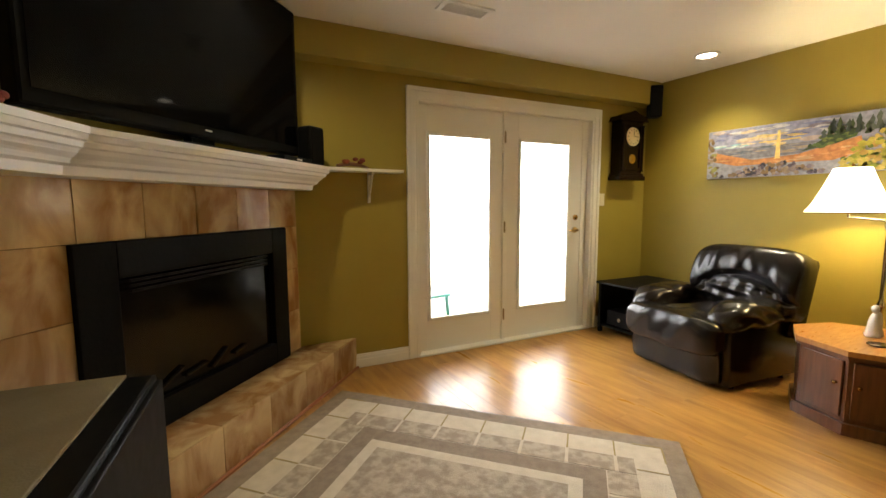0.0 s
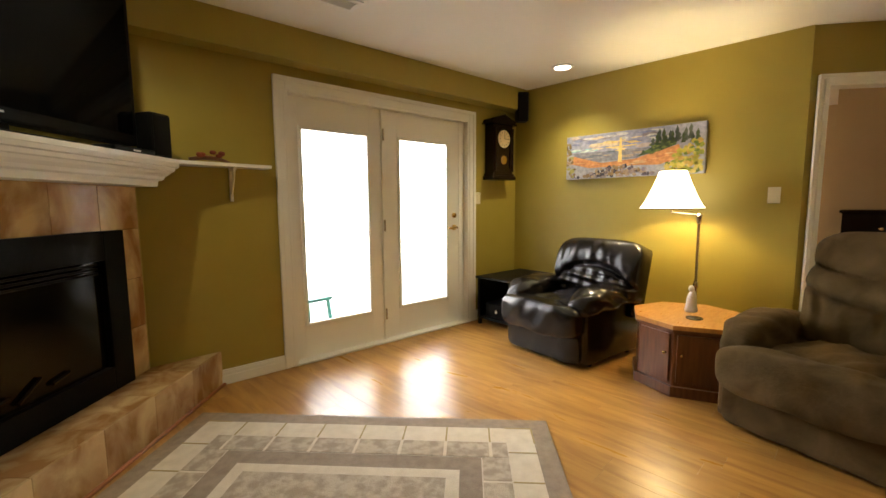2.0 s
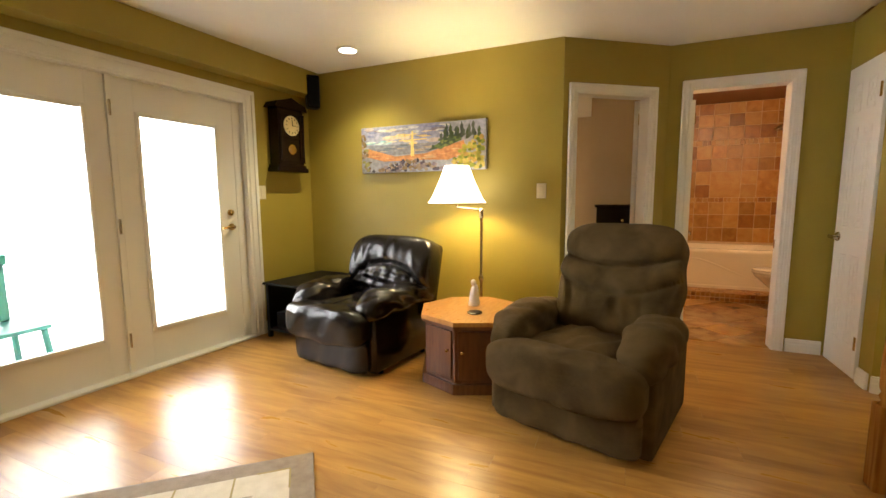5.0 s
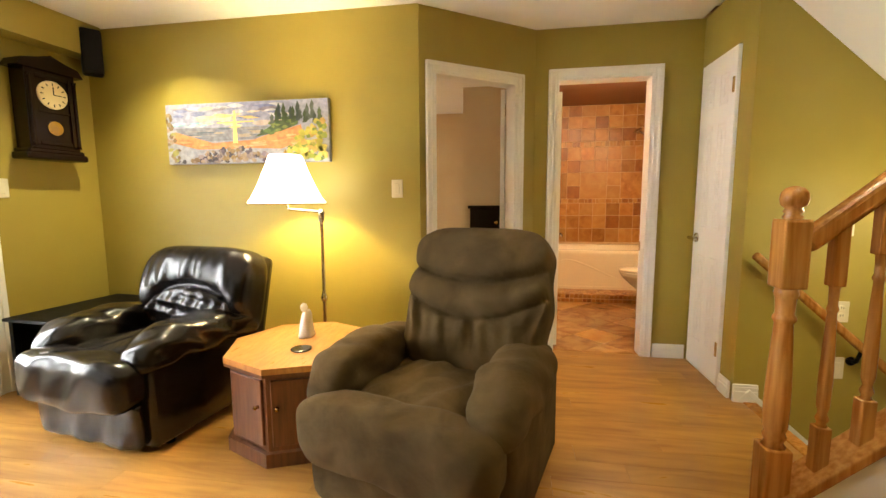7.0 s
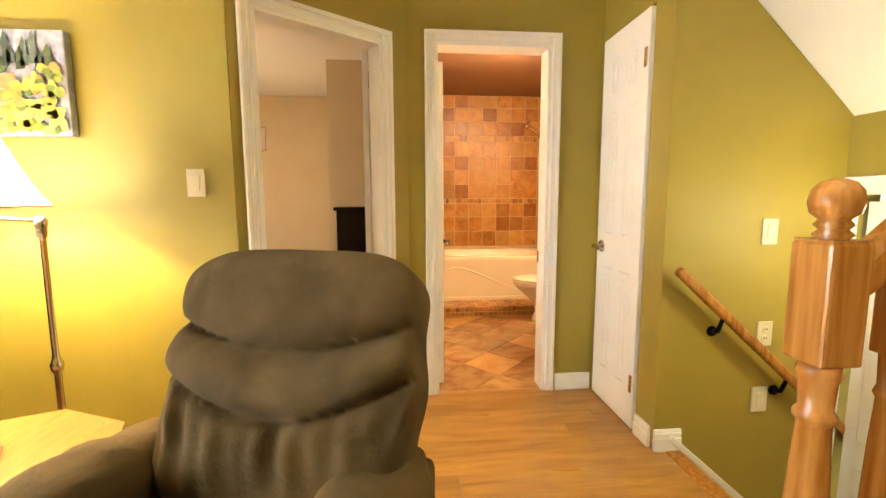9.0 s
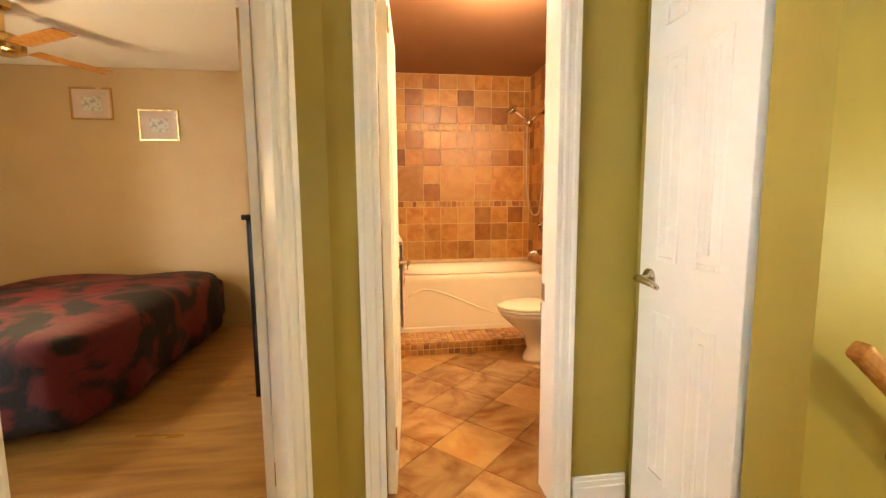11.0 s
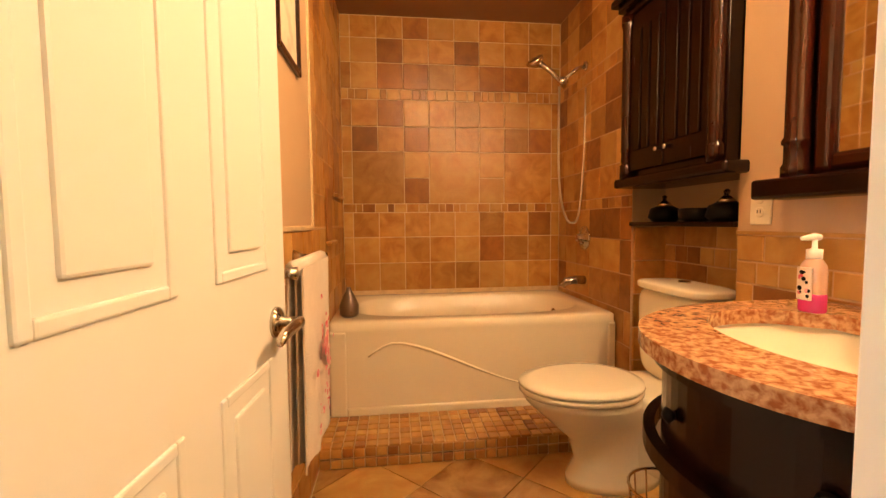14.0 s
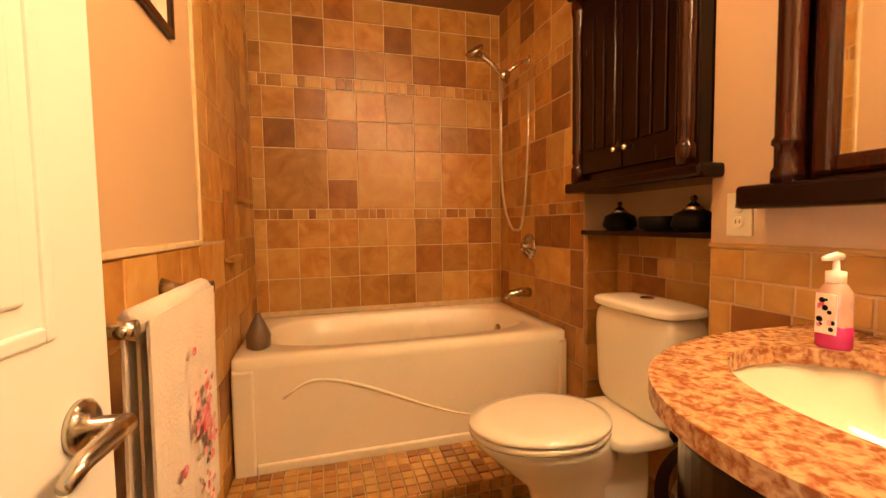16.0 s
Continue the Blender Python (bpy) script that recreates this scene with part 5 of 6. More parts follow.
# toilet
tl = thing("toilet", pose(5.93, -1.98, 0, 0, 0, 90), "cream two-piece toilet with its lid down", "toilet")   # local x points out from the wall
def egg(sx, sy, k, n, back=0.62):
    th = 2 * math.pi * k / n
    c, s = math.cos(th), math.sin(th)
    return (sx * c * (1.0 if c > 0 else back), sy * s)
def egg_loft(rows, n=36):
    bm = B()
    lo = [[bm.verts.new((x0 + egg(sx, sy, k, n, bk)[0], egg(sx, sy, k, n, bk)[1], z)) for k in range(n)] for x0, sx, sy, z, bk in rows]
    for a, b in zip(lo, lo[1:]):
        for k in range(n):
            bm.faces.new((a[k], a[(k + 1) % n], b[(k + 1) % n], b[k]))
    bm.faces.new(lo[0][::-1])
    bm.faces.new(lo[-1])
    return bm
part("bowl", egg_loft([(0.30, 0.20, 0.115, 0.0, 1.0), (0.30, 0.20, 0.115, 0.03, 1.0), (0.30, 0.165, 0.10, 0.10, 1.0), (0.32, 0.17, 0.105, 0.19, 1.0), (0.36, 0.24, 0.15, 0.29, 0.9), (0.40, 0.27, 0.180, 0.355, 0.8), (0.41, 0.275, 0.185, 0.385, 0.8)]), CERAMIC, tl, "", True)
part("trapway", puff(B(), (0.20, 0, 0.19), (0.34, 0.19, 0.36), 4, 8), CERAMIC, tl, "", True)
part("deck", puff(B(), (0.13, 0, 0.365), (0.26, 0.36, 0.06), 5, 8), CERAMIC, tl, "", True)
part("seat", egg_loft([(0.41, 0.275, 0.187, 0.386, 0.75), (0.41, 0.285, 0.195, 0.395, 0.75), (0.41, 0.285, 0.195, 0.405, 0.75), (0.41, 0.28, 0.19, 0.410, 0.75)]), CERAMIC, tl, "", True)
part("lid", egg_loft([(0.41, 0.28, 0.19, 0.413, 0.75), (0.41, 0.288, 0.197, 0.420, 0.75), (0.41, 0.285, 0.194, 0.432, 0.75), (0.41, 0.24, 0.15, 0.440, 0.75)]), CERAMIC, tl, "closed oval lid", True)
part("tank", puff(B(), (0.0, 0, 0.585), (0.19, 0.40, 0.40), 6, 12, lambda q, w: Vector((w.x * (1 + 0.05 * q.z), w.y * (1 + 0.05 * q.z), w.z))), CERAMIC, tl, "", True)
part("tank_lid", puff(B(), (0.005, 0, 0.792), (0.225, 0.42, 0.045), 4, 12), CERAMIC, tl, "", True)
part("flush_button", lathe(B(), [(0.025, 0.812), (0.025, 0.820), (0.02, 0.822)], None, 18), CHROME, tl, "chrome flush button")
bin_ = thing("waste_bin", pose(5.50, -1.62, 0), "small metal wire waste bin beside the toilet", "bin")
for z in (0.01, 0.12, 0.24):
    part("hoop", tube(B(), [((0.09 + z * 0.08) * math.cos(2 * math.pi * k / 28), (0.09 + z * 0.08) * math.sin(2 * math.pi * k / 28), z) for k in range(29)], 0.005, 6), CHROME, bin_)
for k in range(14):
    th = 2 * math.pi * k / 14
    part("wire", tube(B(), [(0.09 * math.cos(th), 0.09 * math.sin(th), 0.01), (0.109 * math.cos(th), 0.109 * math.sin(th), 0.24)], 0.003, 5), CHROME, bin_)

# vanity
VX, VY, VA, VB = 4.98, -1.76, 0.395, 0.50
def band(outline, z0, z1):
    bm = B()
    for o in (1.0,):
        lo_ = [bm.verts.new((x, y, z0)) for x, y in outline]
        hi_ = [bm.verts.new((x, y, z1)) for x, y in outline]
        il = [bm.verts.new((VX + (x - VX) * 0.95, VY + (y - VY) * 0.95 - (0 if y > -1.96 else 0.0), z0)) for x, y in outline]
        ih = [bm.verts.new((VX + (x - VX) * 0.95, VY + (y - VY) * 0.95 - (0 if y > -1.96 else 0.0), z1)) for x, y in outline]
        for k in range(len(outline)):
            j = (k + 1) % len(outline)
            for p, q in ((lo_, hi_), (hi_, ih), (ih, il), (il, lo_)):
                bm.faces.new((p[k], p[j], q[j], q[k]))
    return bm
def demi(a, b, n=40, y0=-1.967):
    pts = [(VX + a, y0)]
    for k in range(n + 1):
        x, y = sup(a, b, math.pi * k / n, 2.15)
        pts.append((VX + x, VY + y))
    pts.append((VX - a, y0))
    return pts
van = thing("vanity", pose(0, 0, 0), "dark bow-fronted wooden vanity cabinet with small knobs", "vanity")
part("cabinet", band(demi(VA - 0.04, VB - 0.05), 0.10, 0.80), DARKWOOD, van)
part("plinth", prism(B(), demi(VA - 0.06, VB - 0.07), 0.0, 0.10), DARKWOOD, van)
part("top_moulding", band(demi(VA - 0.02, VB - 0.03), 0.785, 0.814), DARKWOOD, van)
part("waist_moulding", band(demi(VA - 0.005, VB - 0.015), 0.60, 0.635), DARKWOOD, van)
part("base_moulding", prism(B(), demi(VA - 0.02, VB - 0.03), 0.08, 0.12), DARKWOOD, van)
for k in range(3):
    th = math.pi * (0.22 + 0.22 * k)
    x, y = sup(VA - 0.04, VB - 0.05, th, 2.15)
    part("knob", lathe(B(), [(0.008, 0), (0.016, 0.014), (0.006, 0.022)], Matrix.Translation((VX + x, VY + y, 0.70)) @ Vector((math.cos(th), math.sin(th), 0)).to_track_quat("Z", "Y").to_matrix().to_4x4(), 12), IRON, van, "", True)
ct = thing("granite_countertop", pose(0, 0, 0), "polished red-brown granite vanity top with an oval cream basin", "countertop")
bm = B()
outer = demi(VA + 0.0, VB + 0.0)
no = len(outer)
inner = []
SXc, SYc, SA, SB_ = VX - 0.0, VY + 0.12, 0.285, 0.225
cen = Vector((SXc, SYc))
ring_t, ring_b, ring_i = [], [], []
for x, y in outer:
    d = Vector((x, y)) - cen
    th = math.atan2(d.y / SB_, d.x / SA)
    ring_t.append(bm.verts.new((x, y, 0.848)))
    ring_b.append(bm.verts.new((x, y, 0.815)))
    ring_i.append(bm.verts.new((SXc + SA * math.cos(th), SYc + SB_ * math.sin(th), 0.850)))
ring_j = [bm.verts.new((v.co.x, v.co.y, 0.815)) for v in ring_i]
for k in range(no):
    j = (k + 1) % no
    bm.faces.new((ring_b[k], ring_b[j], ring_t[j], ring_t[k]))
    bm.faces.new((ring_t[k], ring_t[j], ring_i[j], ring_i[k]))
    bm.faces.new((ring_i[k], ring_i[j], ring_j[j], ring_j[k]))
part("slab", bm, GRANITE, ct)
bm = B()
lo = []
for f, z in ((1.03, 0.815), (1.0, 0.80), (0.93, 0.75), (0.75, 0.70), (0.4, 0.675), (0.1, 0.67)):
    lo.append([bm.verts.new((SXc + SA * f * math.cos(2 * math.pi * k / 40), SYc + SB_ * f * math.sin(2 * math.pi * k / 40), z)) for k in range(40)])
for a, b in zip(lo, lo[1:]):
    for k in range(40):
        bm.faces.new((a[k], a[(k + 1) % 40], b[(k + 1) % 40], b[k]))
bm.faces.new(lo[-1])
part("basin", bm, CERAMIC, ct, "oval cream ceramic basin", True)
fc = thing("faucet", pose(4.99, -1.895, 0.849), "brushed nickel basin faucet with lever handles", "faucet")
part("spout", tube(B(), [(0, 0, 0), (0, 0.0, 0.10), (0, 0.04, 0.15), (0, 0.10, 0.145), (0, 0.125, 0.11)], [0.020, 0.015, 0.013, 0.012, 0.012], 12), CHROME, fc, "", True)
for s in (-1, 1):
    part("handle_base", lathe(B(), [(0.028, 0), (0.026, 0.012), (0.016, 0.03), (0.020, 0.055), (0.010, 0.075)], pose(s * 0.105, 0.01, 0), 16), CHROME, fc, "", True)
    part("lever", tube(B(), [(s * 0.105, 0.01, 0.065), (s * 0.13, 0.02, 0.072), (s * 0.17, 0.03, 0.070)], [0.009, 0.008, 0.005], 8), CHROME, fc, "", True)
sb_ = thing("soap_bottle", pose(5.215, -1.78, 0.850), "clear pump bottle half full of pink soap with a flowered label", "soap bottle")
part("bottle", lathe(B(), [(0.027, 0.0), (0.029, 0.004), (0.029, 0.100), (0.027, 0.112), (0.020, 0.123), (0.014, 0.130)], None, 28, 0.8), mat("clear_plastic", (0.62, 0.40, 0.30), (0.56, 0.34, 0.25), 0.08), sb_, "", True)
part("soap", lathe(B(), [(0.0275, 0.001), (0.0297, 0.005), (0.0297, 0.046)], None, 28, 0.8), SOAP, sb_, "bright pink soap", True)
lb_ = part("label", box(B(), -0.018, 0.018, 0.0215, 0.0252, 0.030, 0.108, 0.001), TOWEL, sb_, "white label with black and pink flowers")
rl = random.Random(5)
for k in range(14):
    part("flower", lathe(B(), [(rl.uniform(0.003, 0.007), 0.0), (0.002, 0.001)], pose(rl.uniform(-0.013, 0.013), 0.0250, rl.uniform(0.040, 0.10), -90), 7), BLACK if k % 3 else PINK, lb_)
part("collar", lathe(B(), [(0.016, 0.128), (0.016, 0.15), (0.006, 0.152), (0.005, 0.175)], None, 14), WHITE, sb_, "", True)
part("pump", tube(B(), [(0, -0.012, 0.178), (0, 0.0, 0.18), (0, 0.035, 0.176)], [0.008, 0.009, 0.005], 8), WHITE, sb_, "", True)

# wall cabinet, shelf, mirror
cab = thing("wall_cabinet", pose(5.99, BR - 0.05, -0.025), "dark mahogany wall cabinet with column corners and panelled doors", "cabinet")
part("body", box(B(), -0.315, 0.315, -0.16, 0.10, 1.30, 2.06, 0.004), DARKWOOD, cab)
part("base_moulding", box(B(), -0.36, 0.36, -0.16, 0.14, 1.255, 1.30, 0.012), DARKWOOD, cab)
for k, o in enumerate((0.0, 0.025, 0.05)):
    part("cornice", box(B(), -0.33 - o, 0.33 + o, -0.16, 0.11 + o, 2.06 + k * 0.035, 2.095 + k * 0.035, 0.010), DARKWOOD, cab)
for s in (-1, 1):
    part("column", lathe(B(), [(0.030, 1.30), (0.030, 1.36), (0.022, 1.37), (0.026, 1.38), (0.024, 1.42), (0.028, 1.43), (0.026, 1.44), (0.026, 2.00), (0.032, 2.02), (0.032, 2.06)], pose(s * 0.285, 0.115, 0), 16), MAHOGANY, cab, "turned mahogany column", True)
    d = part("door", box(B(), min(s * 0.003, s * 0.25), max(s * 0.003, s * 0.25), 0.10, 0.120, 1.33, 2.04, 0.004), DARKWOOD, cab)
    for k in range(3):
        x = s * (0.06 + 0.065 * k)
        part("panel", box(B(), x - 0.026, x + 0.026, 0.118, 0.128, 1.42, 1.96, 0.006), DARKWOOD, d)
    part("knob", lathe(B(), [(0.006, 0), (0.012, 0.016), (0.005, 0.022)], pose(s * 0.03, 0.12, 1.40, -90), 12), CHROME, d, "", True)
ws = thing("recess_shelf", pose(6.0, BR, 0), "thin dark shelf in the recess holding small ornaments", "shelf")
part("board", box(B(), -0.33, 0.33, -0.18, 0.015, 1.045, 1.065, 0.004), DARKWOOD, ws)
gj = thing("glass_dish", pose(5.92, BR - 0.05, 1.065), "low dark glass dish on the recess shelf", "dish")
part("dish", lathe(B(), [(0.05, 0), (0.075, 0.01), (0.078, 0.05), (0.07, 0.055)], None, 20), IRON, gj, "", True)
cj = thing("candle_jar", pose(5.78, BR - 0.05, 1.065), "small dark lidded jar on the recess shelf", "jar")
part("jar", lathe(B(), [(0.05, 0), (0.07, 0.02), (0.06, 0.06), (0.03, 0.075)], None, 18), IRON, cj, "", True)
part("lid", lathe(B(), [(0.035, 0.073), (0.02, 0.09), (0.008, 0.10), (0.012, 0.115), (0.004, 0.122)], None, 14), CHROME, cj, "", True)
cj2 = copy_thing(cj, pose(6.16, BR - 0.06, 1.065))
mi = thing("wall_mirror", pose(5.035, BR, 0), "mirror in a dark mahogany frame with columns above the vanity", "mirror")
part("sill", box(B(), -0.47, 0.47, -0.011, 0.11, 1.13, 1.19, 0.010), DARKWOOD, mi)
part("back_board", box(B(), -0.41, 0.41, -0.011, 0.03, 1.19, 2.10, 0.004), DARKWOOD, mi)
bm = B()
for a, b, c, d in ((-0.33, -0.285, 1.20, 2.02), (0.285, 0.33, 1.20, 2.02), (-0.285, 0.285, 1.20, 1.245), (-0.285, 0.285, 1.975, 2.02)):
    box(bm, a, b, 0.028, 0.055, c, d, 0.012)
part("inner_frame", bm, MAHOGANY, mi)
for s in (-1, 1):
    part("column", lathe(B(), [(0.036, 1.19), (0.036, 1.22), (0.030, 1.23), (0.030, 1.28), (0.036, 1.285), (0.036, 1.295), (0.030, 1.305), (0.030, 1.98), (0.040, 2.0), (0.040, 2.1)], pose(s * 0.375, 0.055, 0), 18), MAHOGANY, mi, "turned mahogany column", True)
part("glass", box(B(), -0.286, 0.286, 0.030, 0.036, 1.244, 1.976), MIRROR, mi, "silvered mirror glass")
part("cornice", box(B(), -0.42, 0.42, -0.011, 0.10, 2.10, 2.16, 0.012), DARKWOOD, mi)
switch("power_outlet", pose(5.575, BR - 0.003, 1.117, 0, 0, 180), 0.0, "cream power outlet above the tiled ledge", rocker=False, w=0.078, h=0.125)

# towel bar, towel, picture
tb = thing("towel_bar", pose(0, BL, 0), "brushed nickel towel bar with flared ends on the tiled wall", "towel bar")
for x in (5.345, 5.80):
    part("post", tube(B(), [(x, 0.0, 0.955), (x, -0.03, 0.955), (x, -0.085, 0.955), (x, -0.11, 0.955)], [0.028, 0.014, 0.012, 0.016], 14), CHROME, tb, "", True)
part("bar", tube(B(), [(5.33, -0.095, 0.955), (5.82, -0.095, 0.955)], 0.009, 10), CHROME, tb, "", True)
tw = thing("hand_towel", pose(0, BL, 0), "white towel with a pink flower print hanging over the bar", "towel")
def hang(name, x0, x1, y, zt, zb, seed, mt):
    bm = B()
    nx, nz = 16, 18
    vs2 = []
    for side in (0, 1):
        vs2.append([[bm.verts.new((x0 + (x1 - x0) * i / nx, y - 0.005 * side + 0.010 * math.sin(i * 0.9 + seed) * (1 - j / nz) * 0.8, zb + (zt - zb) * j / nz + 0.012 * math.sin(i * 0.5 + seed) * (1 - j / nz))) for i in range(nx + 1)] for j in range(nz + 1)])
    for side in (0, 1):
        for j in range(nz):
            for i in range(nx):
                g = vs2[side]
                bm.faces.new((g[j][i], g[j][i + 1], g[j + 1][i + 1], g[j + 1][i]))
    for j in range(nz):
        for i in (0, nx):
            bm.faces.new((vs2[0][j][i], vs2[0][j + 1][i], vs2[1][j + 1][i], vs2[1][j][i]))
    for i in range(nx):
        for j in (0, nz):
            bm.faces.new((vs2[0][j][i], vs2[0][j][i + 1], vs2[1][j][i + 1], vs2[1][j][i]))
    return part(name, bm, mt, tw)
hang("front_fall", 5.375, 5.77, -0.112, 0.962, 0.44, 0.4, TOWEL)
hang("back_fall", 5.38, 5.74, -0.076, 0.962, 0.44, 1.4, TOWEL)
hang("middle_fall", 5.385, 5.73, -0.094, 0.940, 0.46, 2.4, TOWEL)
part("fold", tube(B(), [(5.375, -0.095, 0.962), (5.75, -0.095, 0.962)], 0.021, 10), TOWEL, tw, "", True)
rt = random.Random(8)
for k in range(90):
    r = abs(rt.gauss(0, 0.06))
    th = rt.uniform(0, 6.28)
    s_ = rt.uniform(0.006, 0.019)
    px, pz = 5.60 + r * math.cos(th), 0.70 + r * math.sin(th) * 1.1
    if k > 66:
        px, pz = 5.58 + rt.uniform(-0.10, 0.08), 0.60 - rt.uniform(0, 0.10)
        s_ *= 0.6
    part("petal_print", lathe(B(), [(s_, 0), (s_ * 0.7, 0.0012)], pose(px, -0.1295 - 0.0002 * (k % 5), pz, 90, 0, rt.uniform(-8, 8)), 5 + k % 3, rt.uniform(0.5, 1.0)), PINK, tw)
fpic = thing("framed_picture", pose(5.80, BL + 0.011, 1.60, 0, 0, 0), "small print in a dark red frame on the peach wall", "picture")
bm = B()
for a, b, c, d in ((-0.15, -0.13, 0, 0.36), (0.13, 0.15, 0, 0.36), (-0.13, 0.13, 0, 0.02), (-0.13, 0.13, 0.34, 0.36)):
    box(bm, a, b, -0.024, -0.001, c, d, 0.003)
part("frame", bm, MAHOGANY, fpic, "dark red wooden frame")
part("print", box(B(), -0.132, 0.132, -0.012, -0.002, 0.018, 0.342), mat("botanical_print", (0.72, 0.64, 0.50), (0.58, 0.50, 0.38), 0.8, scale=14, sharp=(0.5, 0.62)), fpic)

# ---- bathroom tiles ----
back = bpy.data.objects["bath_wall_back"]
left = bpy.data.objects["bath_wall_left"]
right = bpy.data.objects["bath_wall_right"]
mBack = pose(BX1 + 0.012, BL, 0, 0, 0, -90)       # x runs from the left wall towards the right wall
T = Tiler(back, mBack, 1)
cols = [0.0, 0.066, 0.24, 0.416, 0.59, 0.768, 0.942, 1.12, 1.297, 1.465, 1.525]
rows = [(2.308, 2.452), (2.146, 2.308), (1.973, 2.146), (1.724, 1.903), (1.555, 1.724), (0.971, 1.141), (0.792, 0.971), (0.60, 0.792)]
DARK = {(1, 2): 1, (1, 5): 1, (2, 2): 1, (2, 3): 1, (2, 6): 1, (2, 7): 1, (3, 2): 1, (4, 1): 1, (4, 3): 1, (4, 8): 1, (5, 8): 1, (6, 6): 1, (0, 3): 1}
for i, (c, d) in enumerate(rows):
    for k, (a, b) in enumerate(zip(cols, cols[1:])):
        mt = SLATE_DARK if (i, k) in DARK else (SLATE_PALE if (i * 7 + k * 3) % 5 in (0, 2) else SLATE)
        T.lay(a, b, c, d, mt)
for c, d in ((1.903, 1.973), (1.141, 1.201)):
    x = 0.0
    while x < 1.52:
        w = T.r.choice([0.045, 0.056, 0.085])
        T.lay(x, min(x + w, 1.525), c, d)
        x += w
for a, b, mt in ((0.066, 0.416, SLATE), (0.59, 0.942, SLATE_PALE), (1.12, 1.465, SLATE)):
    T.lay(a, b, 1.201, 1.555, mt)
for a, b in ((0.0, 0.066), (0.416, 0.59), (0.942, 1.12), (1.465, 1.525)):
    for c, d, in ((1.378, 1.555), (1.201, 1.378)):
        T.lay(a, b, c, d, SLATE_DARK if (a, c) == (0.416, 1.201) else SLATE_PALE)
# right wall: tub surround, recess and vanity splash
mR = pose(BX1, BR - 0.012, 0, 0, 0, 180)
T2 = Tiler(right, mR, 2)
for c, d in rows:
    T2.row(0.0, 0.94, c if c > 0.601 else 0.088, d, 0.176, 0.05) if c > 0.601 else (T2.row(0.0, 0.94, 0.60, 0.792, 0.176, 0.05), T2.row(0.0, 0.94, 0.42, 0.60, 0.176), T2.row(0.0, 0.94, 0.25, 0.42, 0.176, 0.08), T2.row(0.0, 0.94, 0.088, 0.25, 0.176))
for c, d in ((1.378, 1.555), (1.201, 1.378)):
    T2.row(0.0, 0.94, c, d, 0.176, 0.10)
for c, d in ((1.903, 1.973), (1.141, 1.201)):
    T2.row(0.0, 0.94, c, d, 0.07)
mRec = pose(6.33, BR - 0.19, 0, 0, 0, 180)
T3 = Tiler(right, mRec, 3)
for c, d, w, s in ((0.95, 1.045, 0.20, 0.05), (0.87, 0.95, 0.085, 0), (0.70, 0.87, 0.20, 0.1), (0.50, 0.70, 0.20, 0), (0.30, 0.50, 0.20, 0.1), (0.02, 0.30, 0.20, 0.03)):
    T3.row(0.0, 0.66, c, d, w, s)
T3b = Tiler(right, pose(6.33, BR - 0.012, 0, 0, 0, -90), 6)
for k in range(6):
    T3b.lay(0.0, 0.178, 0.02 + 0.17 * k, 0.19 + 0.17 * k)
T4 = Tiler(right, pose(5.67, BR - 0.012, 0, 0, 0, 180), 4)
for c, d, w, s in ((0.93, 1.02, 0.17, 0.06), (0.855, 0.93, 0.082, 0), (0.68, 0.855, 0.17, 0.1), (0.50, 0.68, 0.17, 0), (0.25, 0.50, 0.17, 0.1), (0.02, 0.25, 0.17, 0.03)):
    T4.row(0.0, 1.14, c, d, w, s, SLATE_PALE if c > 0.85 else None)
# left wall: full height by the tub, wainscot before it
mL = pose(4.545, BL + 0.012, 0, 0, 0, 0)
T5 = Tiler(left, mL, 5)
x1 = BX1 - 4.545
xe = 6.16 - 4.545
NICHE = [(6.50 - 4.545, 6.69 - 4.545, 0.98, 1.25), (6.80 - 4.545, 7.05 - 4.545, 1.24, 1.50)]
for c, d in [(2.308, 2.452), (2.146, 2.308), (1.973, 2.146), (1.903, 1.973), (1.724, 1.903), (1.555, 1.724), (1.378, 1.555), (1.201, 1.378), (1.05, 1.201)]:
    T5.row(xe, x1, c, d, 0.176 if d - c > 0.1 else 0.07, 0.04)
for c, d in ((0.88, 1.045), (0.70, 0.88), (0.53, 0.70), (0.36, 0.53), (0.19, 0.36), (0.02, 0.19)):
    T5.row(0.0, x1, c, d, 0.176, 0.09 if int(c * 100) % 2 else 0.0)
for a, b, c, d in NICHE:
    nt_ = thing("niche_frame", pose(4.545, BL, 0), "recessed tiled niche with a stone ledge", "niche", "wall niches", "structure")
    part("recess", box(B(), a, b, -0.0045, -0.001, c, d), SLATE_DARK, nt_)
    part("ledge", box(B(), a - 0.02, b + 0.02, -0.03, -0.001, c - 0.02, c, 0.004), SLATE_PALE, nt_)
tr = B()
box(tr, 4.545, 6.16, -0.006, 0.011, 1.046, 1.062, 0.003)
box(tr, 6.145, 6.160, -0.006, 0.011, 1.062, BC, 0.003)
struct("tile_trim", tr, GROUT, "pale stone edging along the tiles", "trim", pose(0, BL, 0))
tr2 = B()
box(tr2, 4.56, 5.672, -0.012, 0.006, 1.021, 1.034, 0.003)
struct("tile_ledge", tr2, SLATE_PALE, "pale stone ledge on the vanity splash", "trim", pose(0, BR, 0))
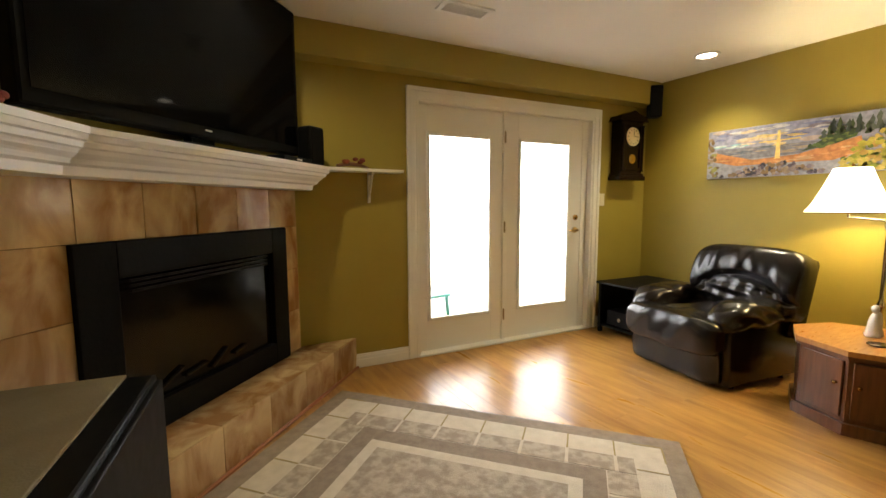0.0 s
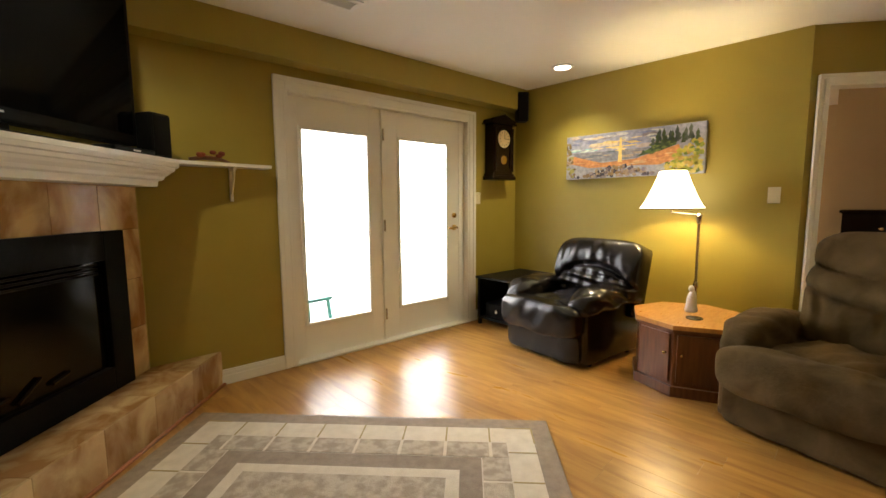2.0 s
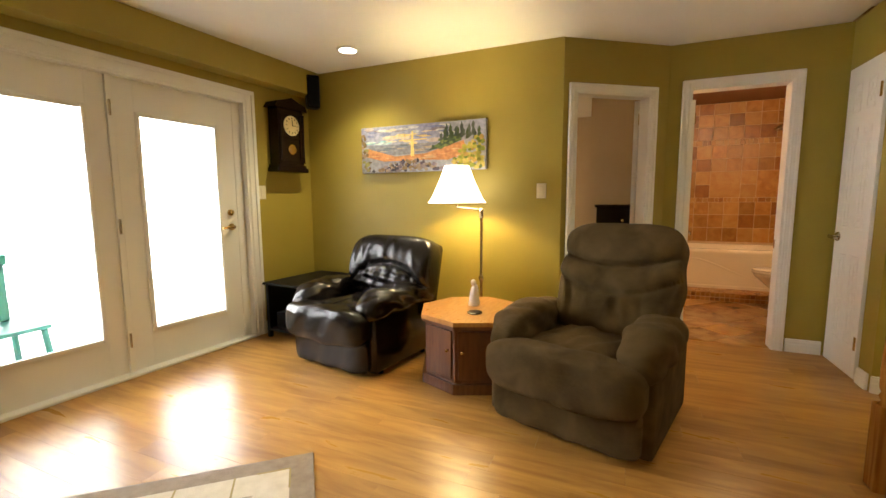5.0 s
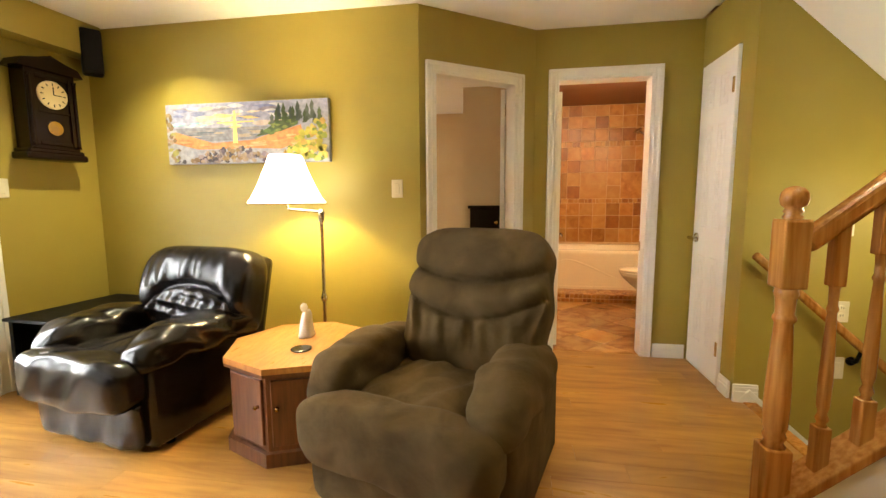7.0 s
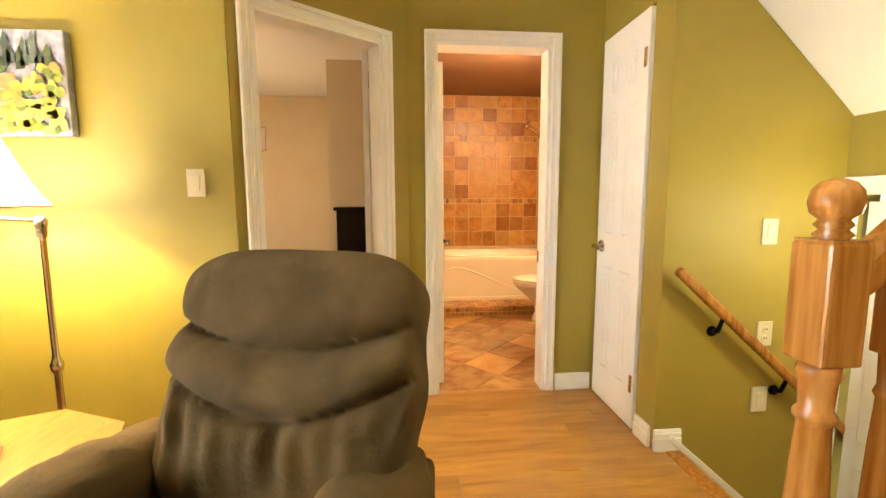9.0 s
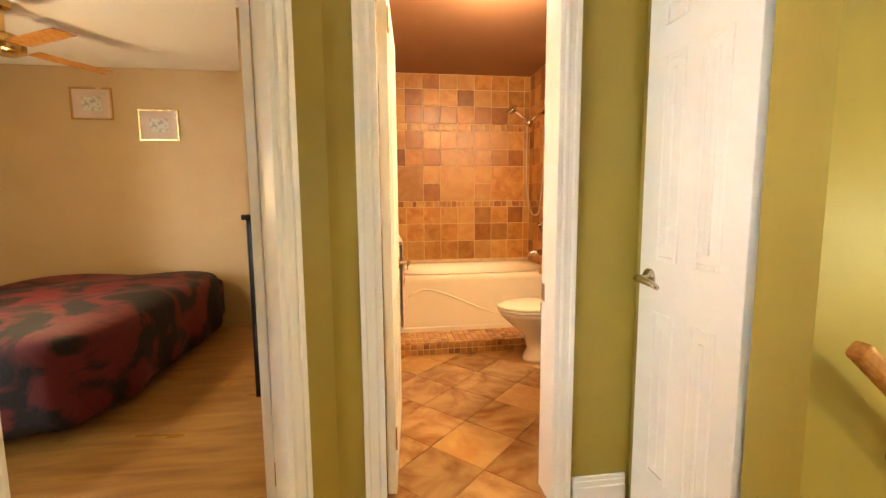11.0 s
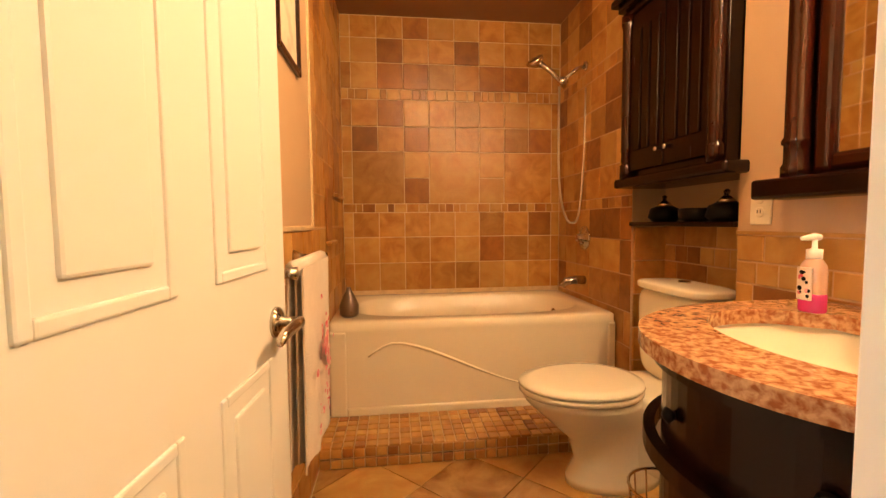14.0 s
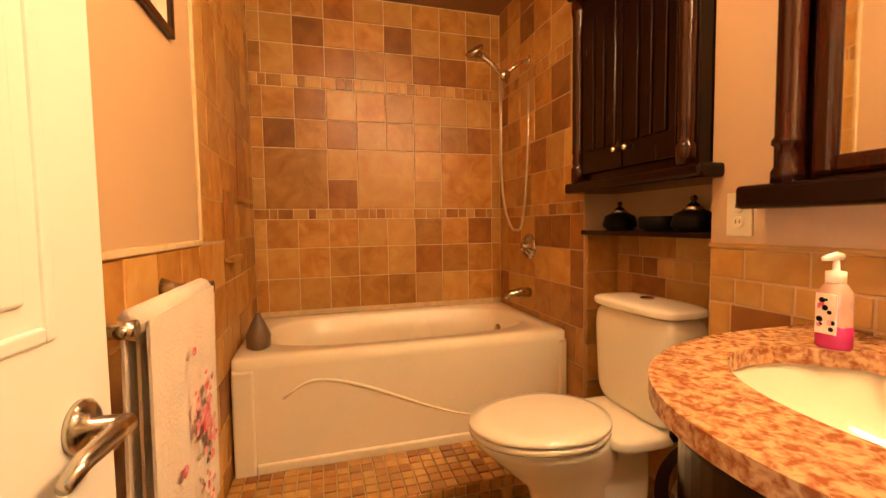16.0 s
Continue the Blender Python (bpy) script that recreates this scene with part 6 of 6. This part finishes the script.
# platform mosaic
mP = pose(6.152, BL, 0, 0, 0, -90)
T6 = Tiler(plat, mP, 7)
for c in (0.0, 0.047):
    T6.row(0.0, 1.525, c + 0.002, c + 0.045, 0.049)
T7 = Tiler(plat, Matrix.Translation((6.14, BL, 0.088)) @ Matrix.Rotation(radians(-90), 4, "Z") @ Matrix.Rotation(radians(-90), 4, "X"), 8)
for k in range(6):
    for i in range(30):
        T7.lay(0.05 * i, min(0.05 * i + 0.05, 1.525), 0.001 + 0.05 * k, 0.05 + 0.05 * k, T7.r.choices([SLATE, SLATE_PALE, SLATE_DARK], [5, 6, 1])[0])
# diagonal floor tiles
bf = bpy.data.objects["bath_subfloor"]
rf = random.Random(6)
mesh_cache = {}
C45 = Matrix.Rotation(radians(45), 4, "Z")
for i in range(-8, 9):
    for j in range(-8, 9):
        s = 0.305
        c = C45 @ Vector((i * s, j * s, 0)) + Vector((5.55, -1.1, 0))
        if not (4.35 < c.x < 6.35 and -2.2 < c.y < -0.3):
            continue
        mt = rf.choices([SLATE_FLOOR, SLATE_PALE], [6, 2])[0]
        bm = box(B(), -s / 2 + 0.002, s / 2 - 0.002, -s / 2 + 0.002, s / 2 - 0.002, -0.008, 0.0, 0.0)
        bmesh.ops.transform(bm, matrix=Matrix.Translation(c) @ C45, verts=bm.verts[:])
        for co, no in (((4.472, 0, 0), (-1, 0, 0)), ((6.15, 0, 0), (1, 0, 0)), ((0, BL, 0), (0, 1, 0)), ((0, -2.16, 0), (0, -1, 0))):
            g = bmesh.ops.bisect_plane(bm, geom=bm.verts[:] + bm.edges[:] + bm.faces[:], plane_co=co, plane_no=no, clear_outer=True)
        if len(bm.faces) < 3:
            bm.free()
            continue
        o = part("tile", bm, mt, bf)

# ---- living room planks ----
fl_ = bpy.data.objects["floor"]
rk = random.Random(2)
plank_mesh = {}
W = 0.128
x = -0.95
while x < 4.47:
    y = -1.5 - rk.uniform(0, 1.1)
    while y < 3.25:
        y2 = y + 1.22
        a, b = max(y, -1.47), min(y2, 3.25)
        x2 = min(x + W, 4.47)
        if x > 2.68 and x < 3.8:
            a = max(a, -1.472)
        if b - a > 0.05:
            key = (round(b - a, 3), round(x2 - x, 3))
            if key not in plank_mesh:
                bm = box(B(), 0.0004, x2 - x - 0.0004, 0.0005, b - a - 0.0005, -0.006, 0.0)
                bmesh.ops.recalc_face_normals(bm, faces=bm.faces[:])
                me = bpy.data.meshes.new("plank")
                bm.to_mesh(me)
                bm.free()
                me.materials.append(PLANK)
                plank_mesh[key] = me
            o = new("plank", plank_mesh[key])
            o.parent = fl_
            o.location = (x, a, 0)
        y = y2
    x += W
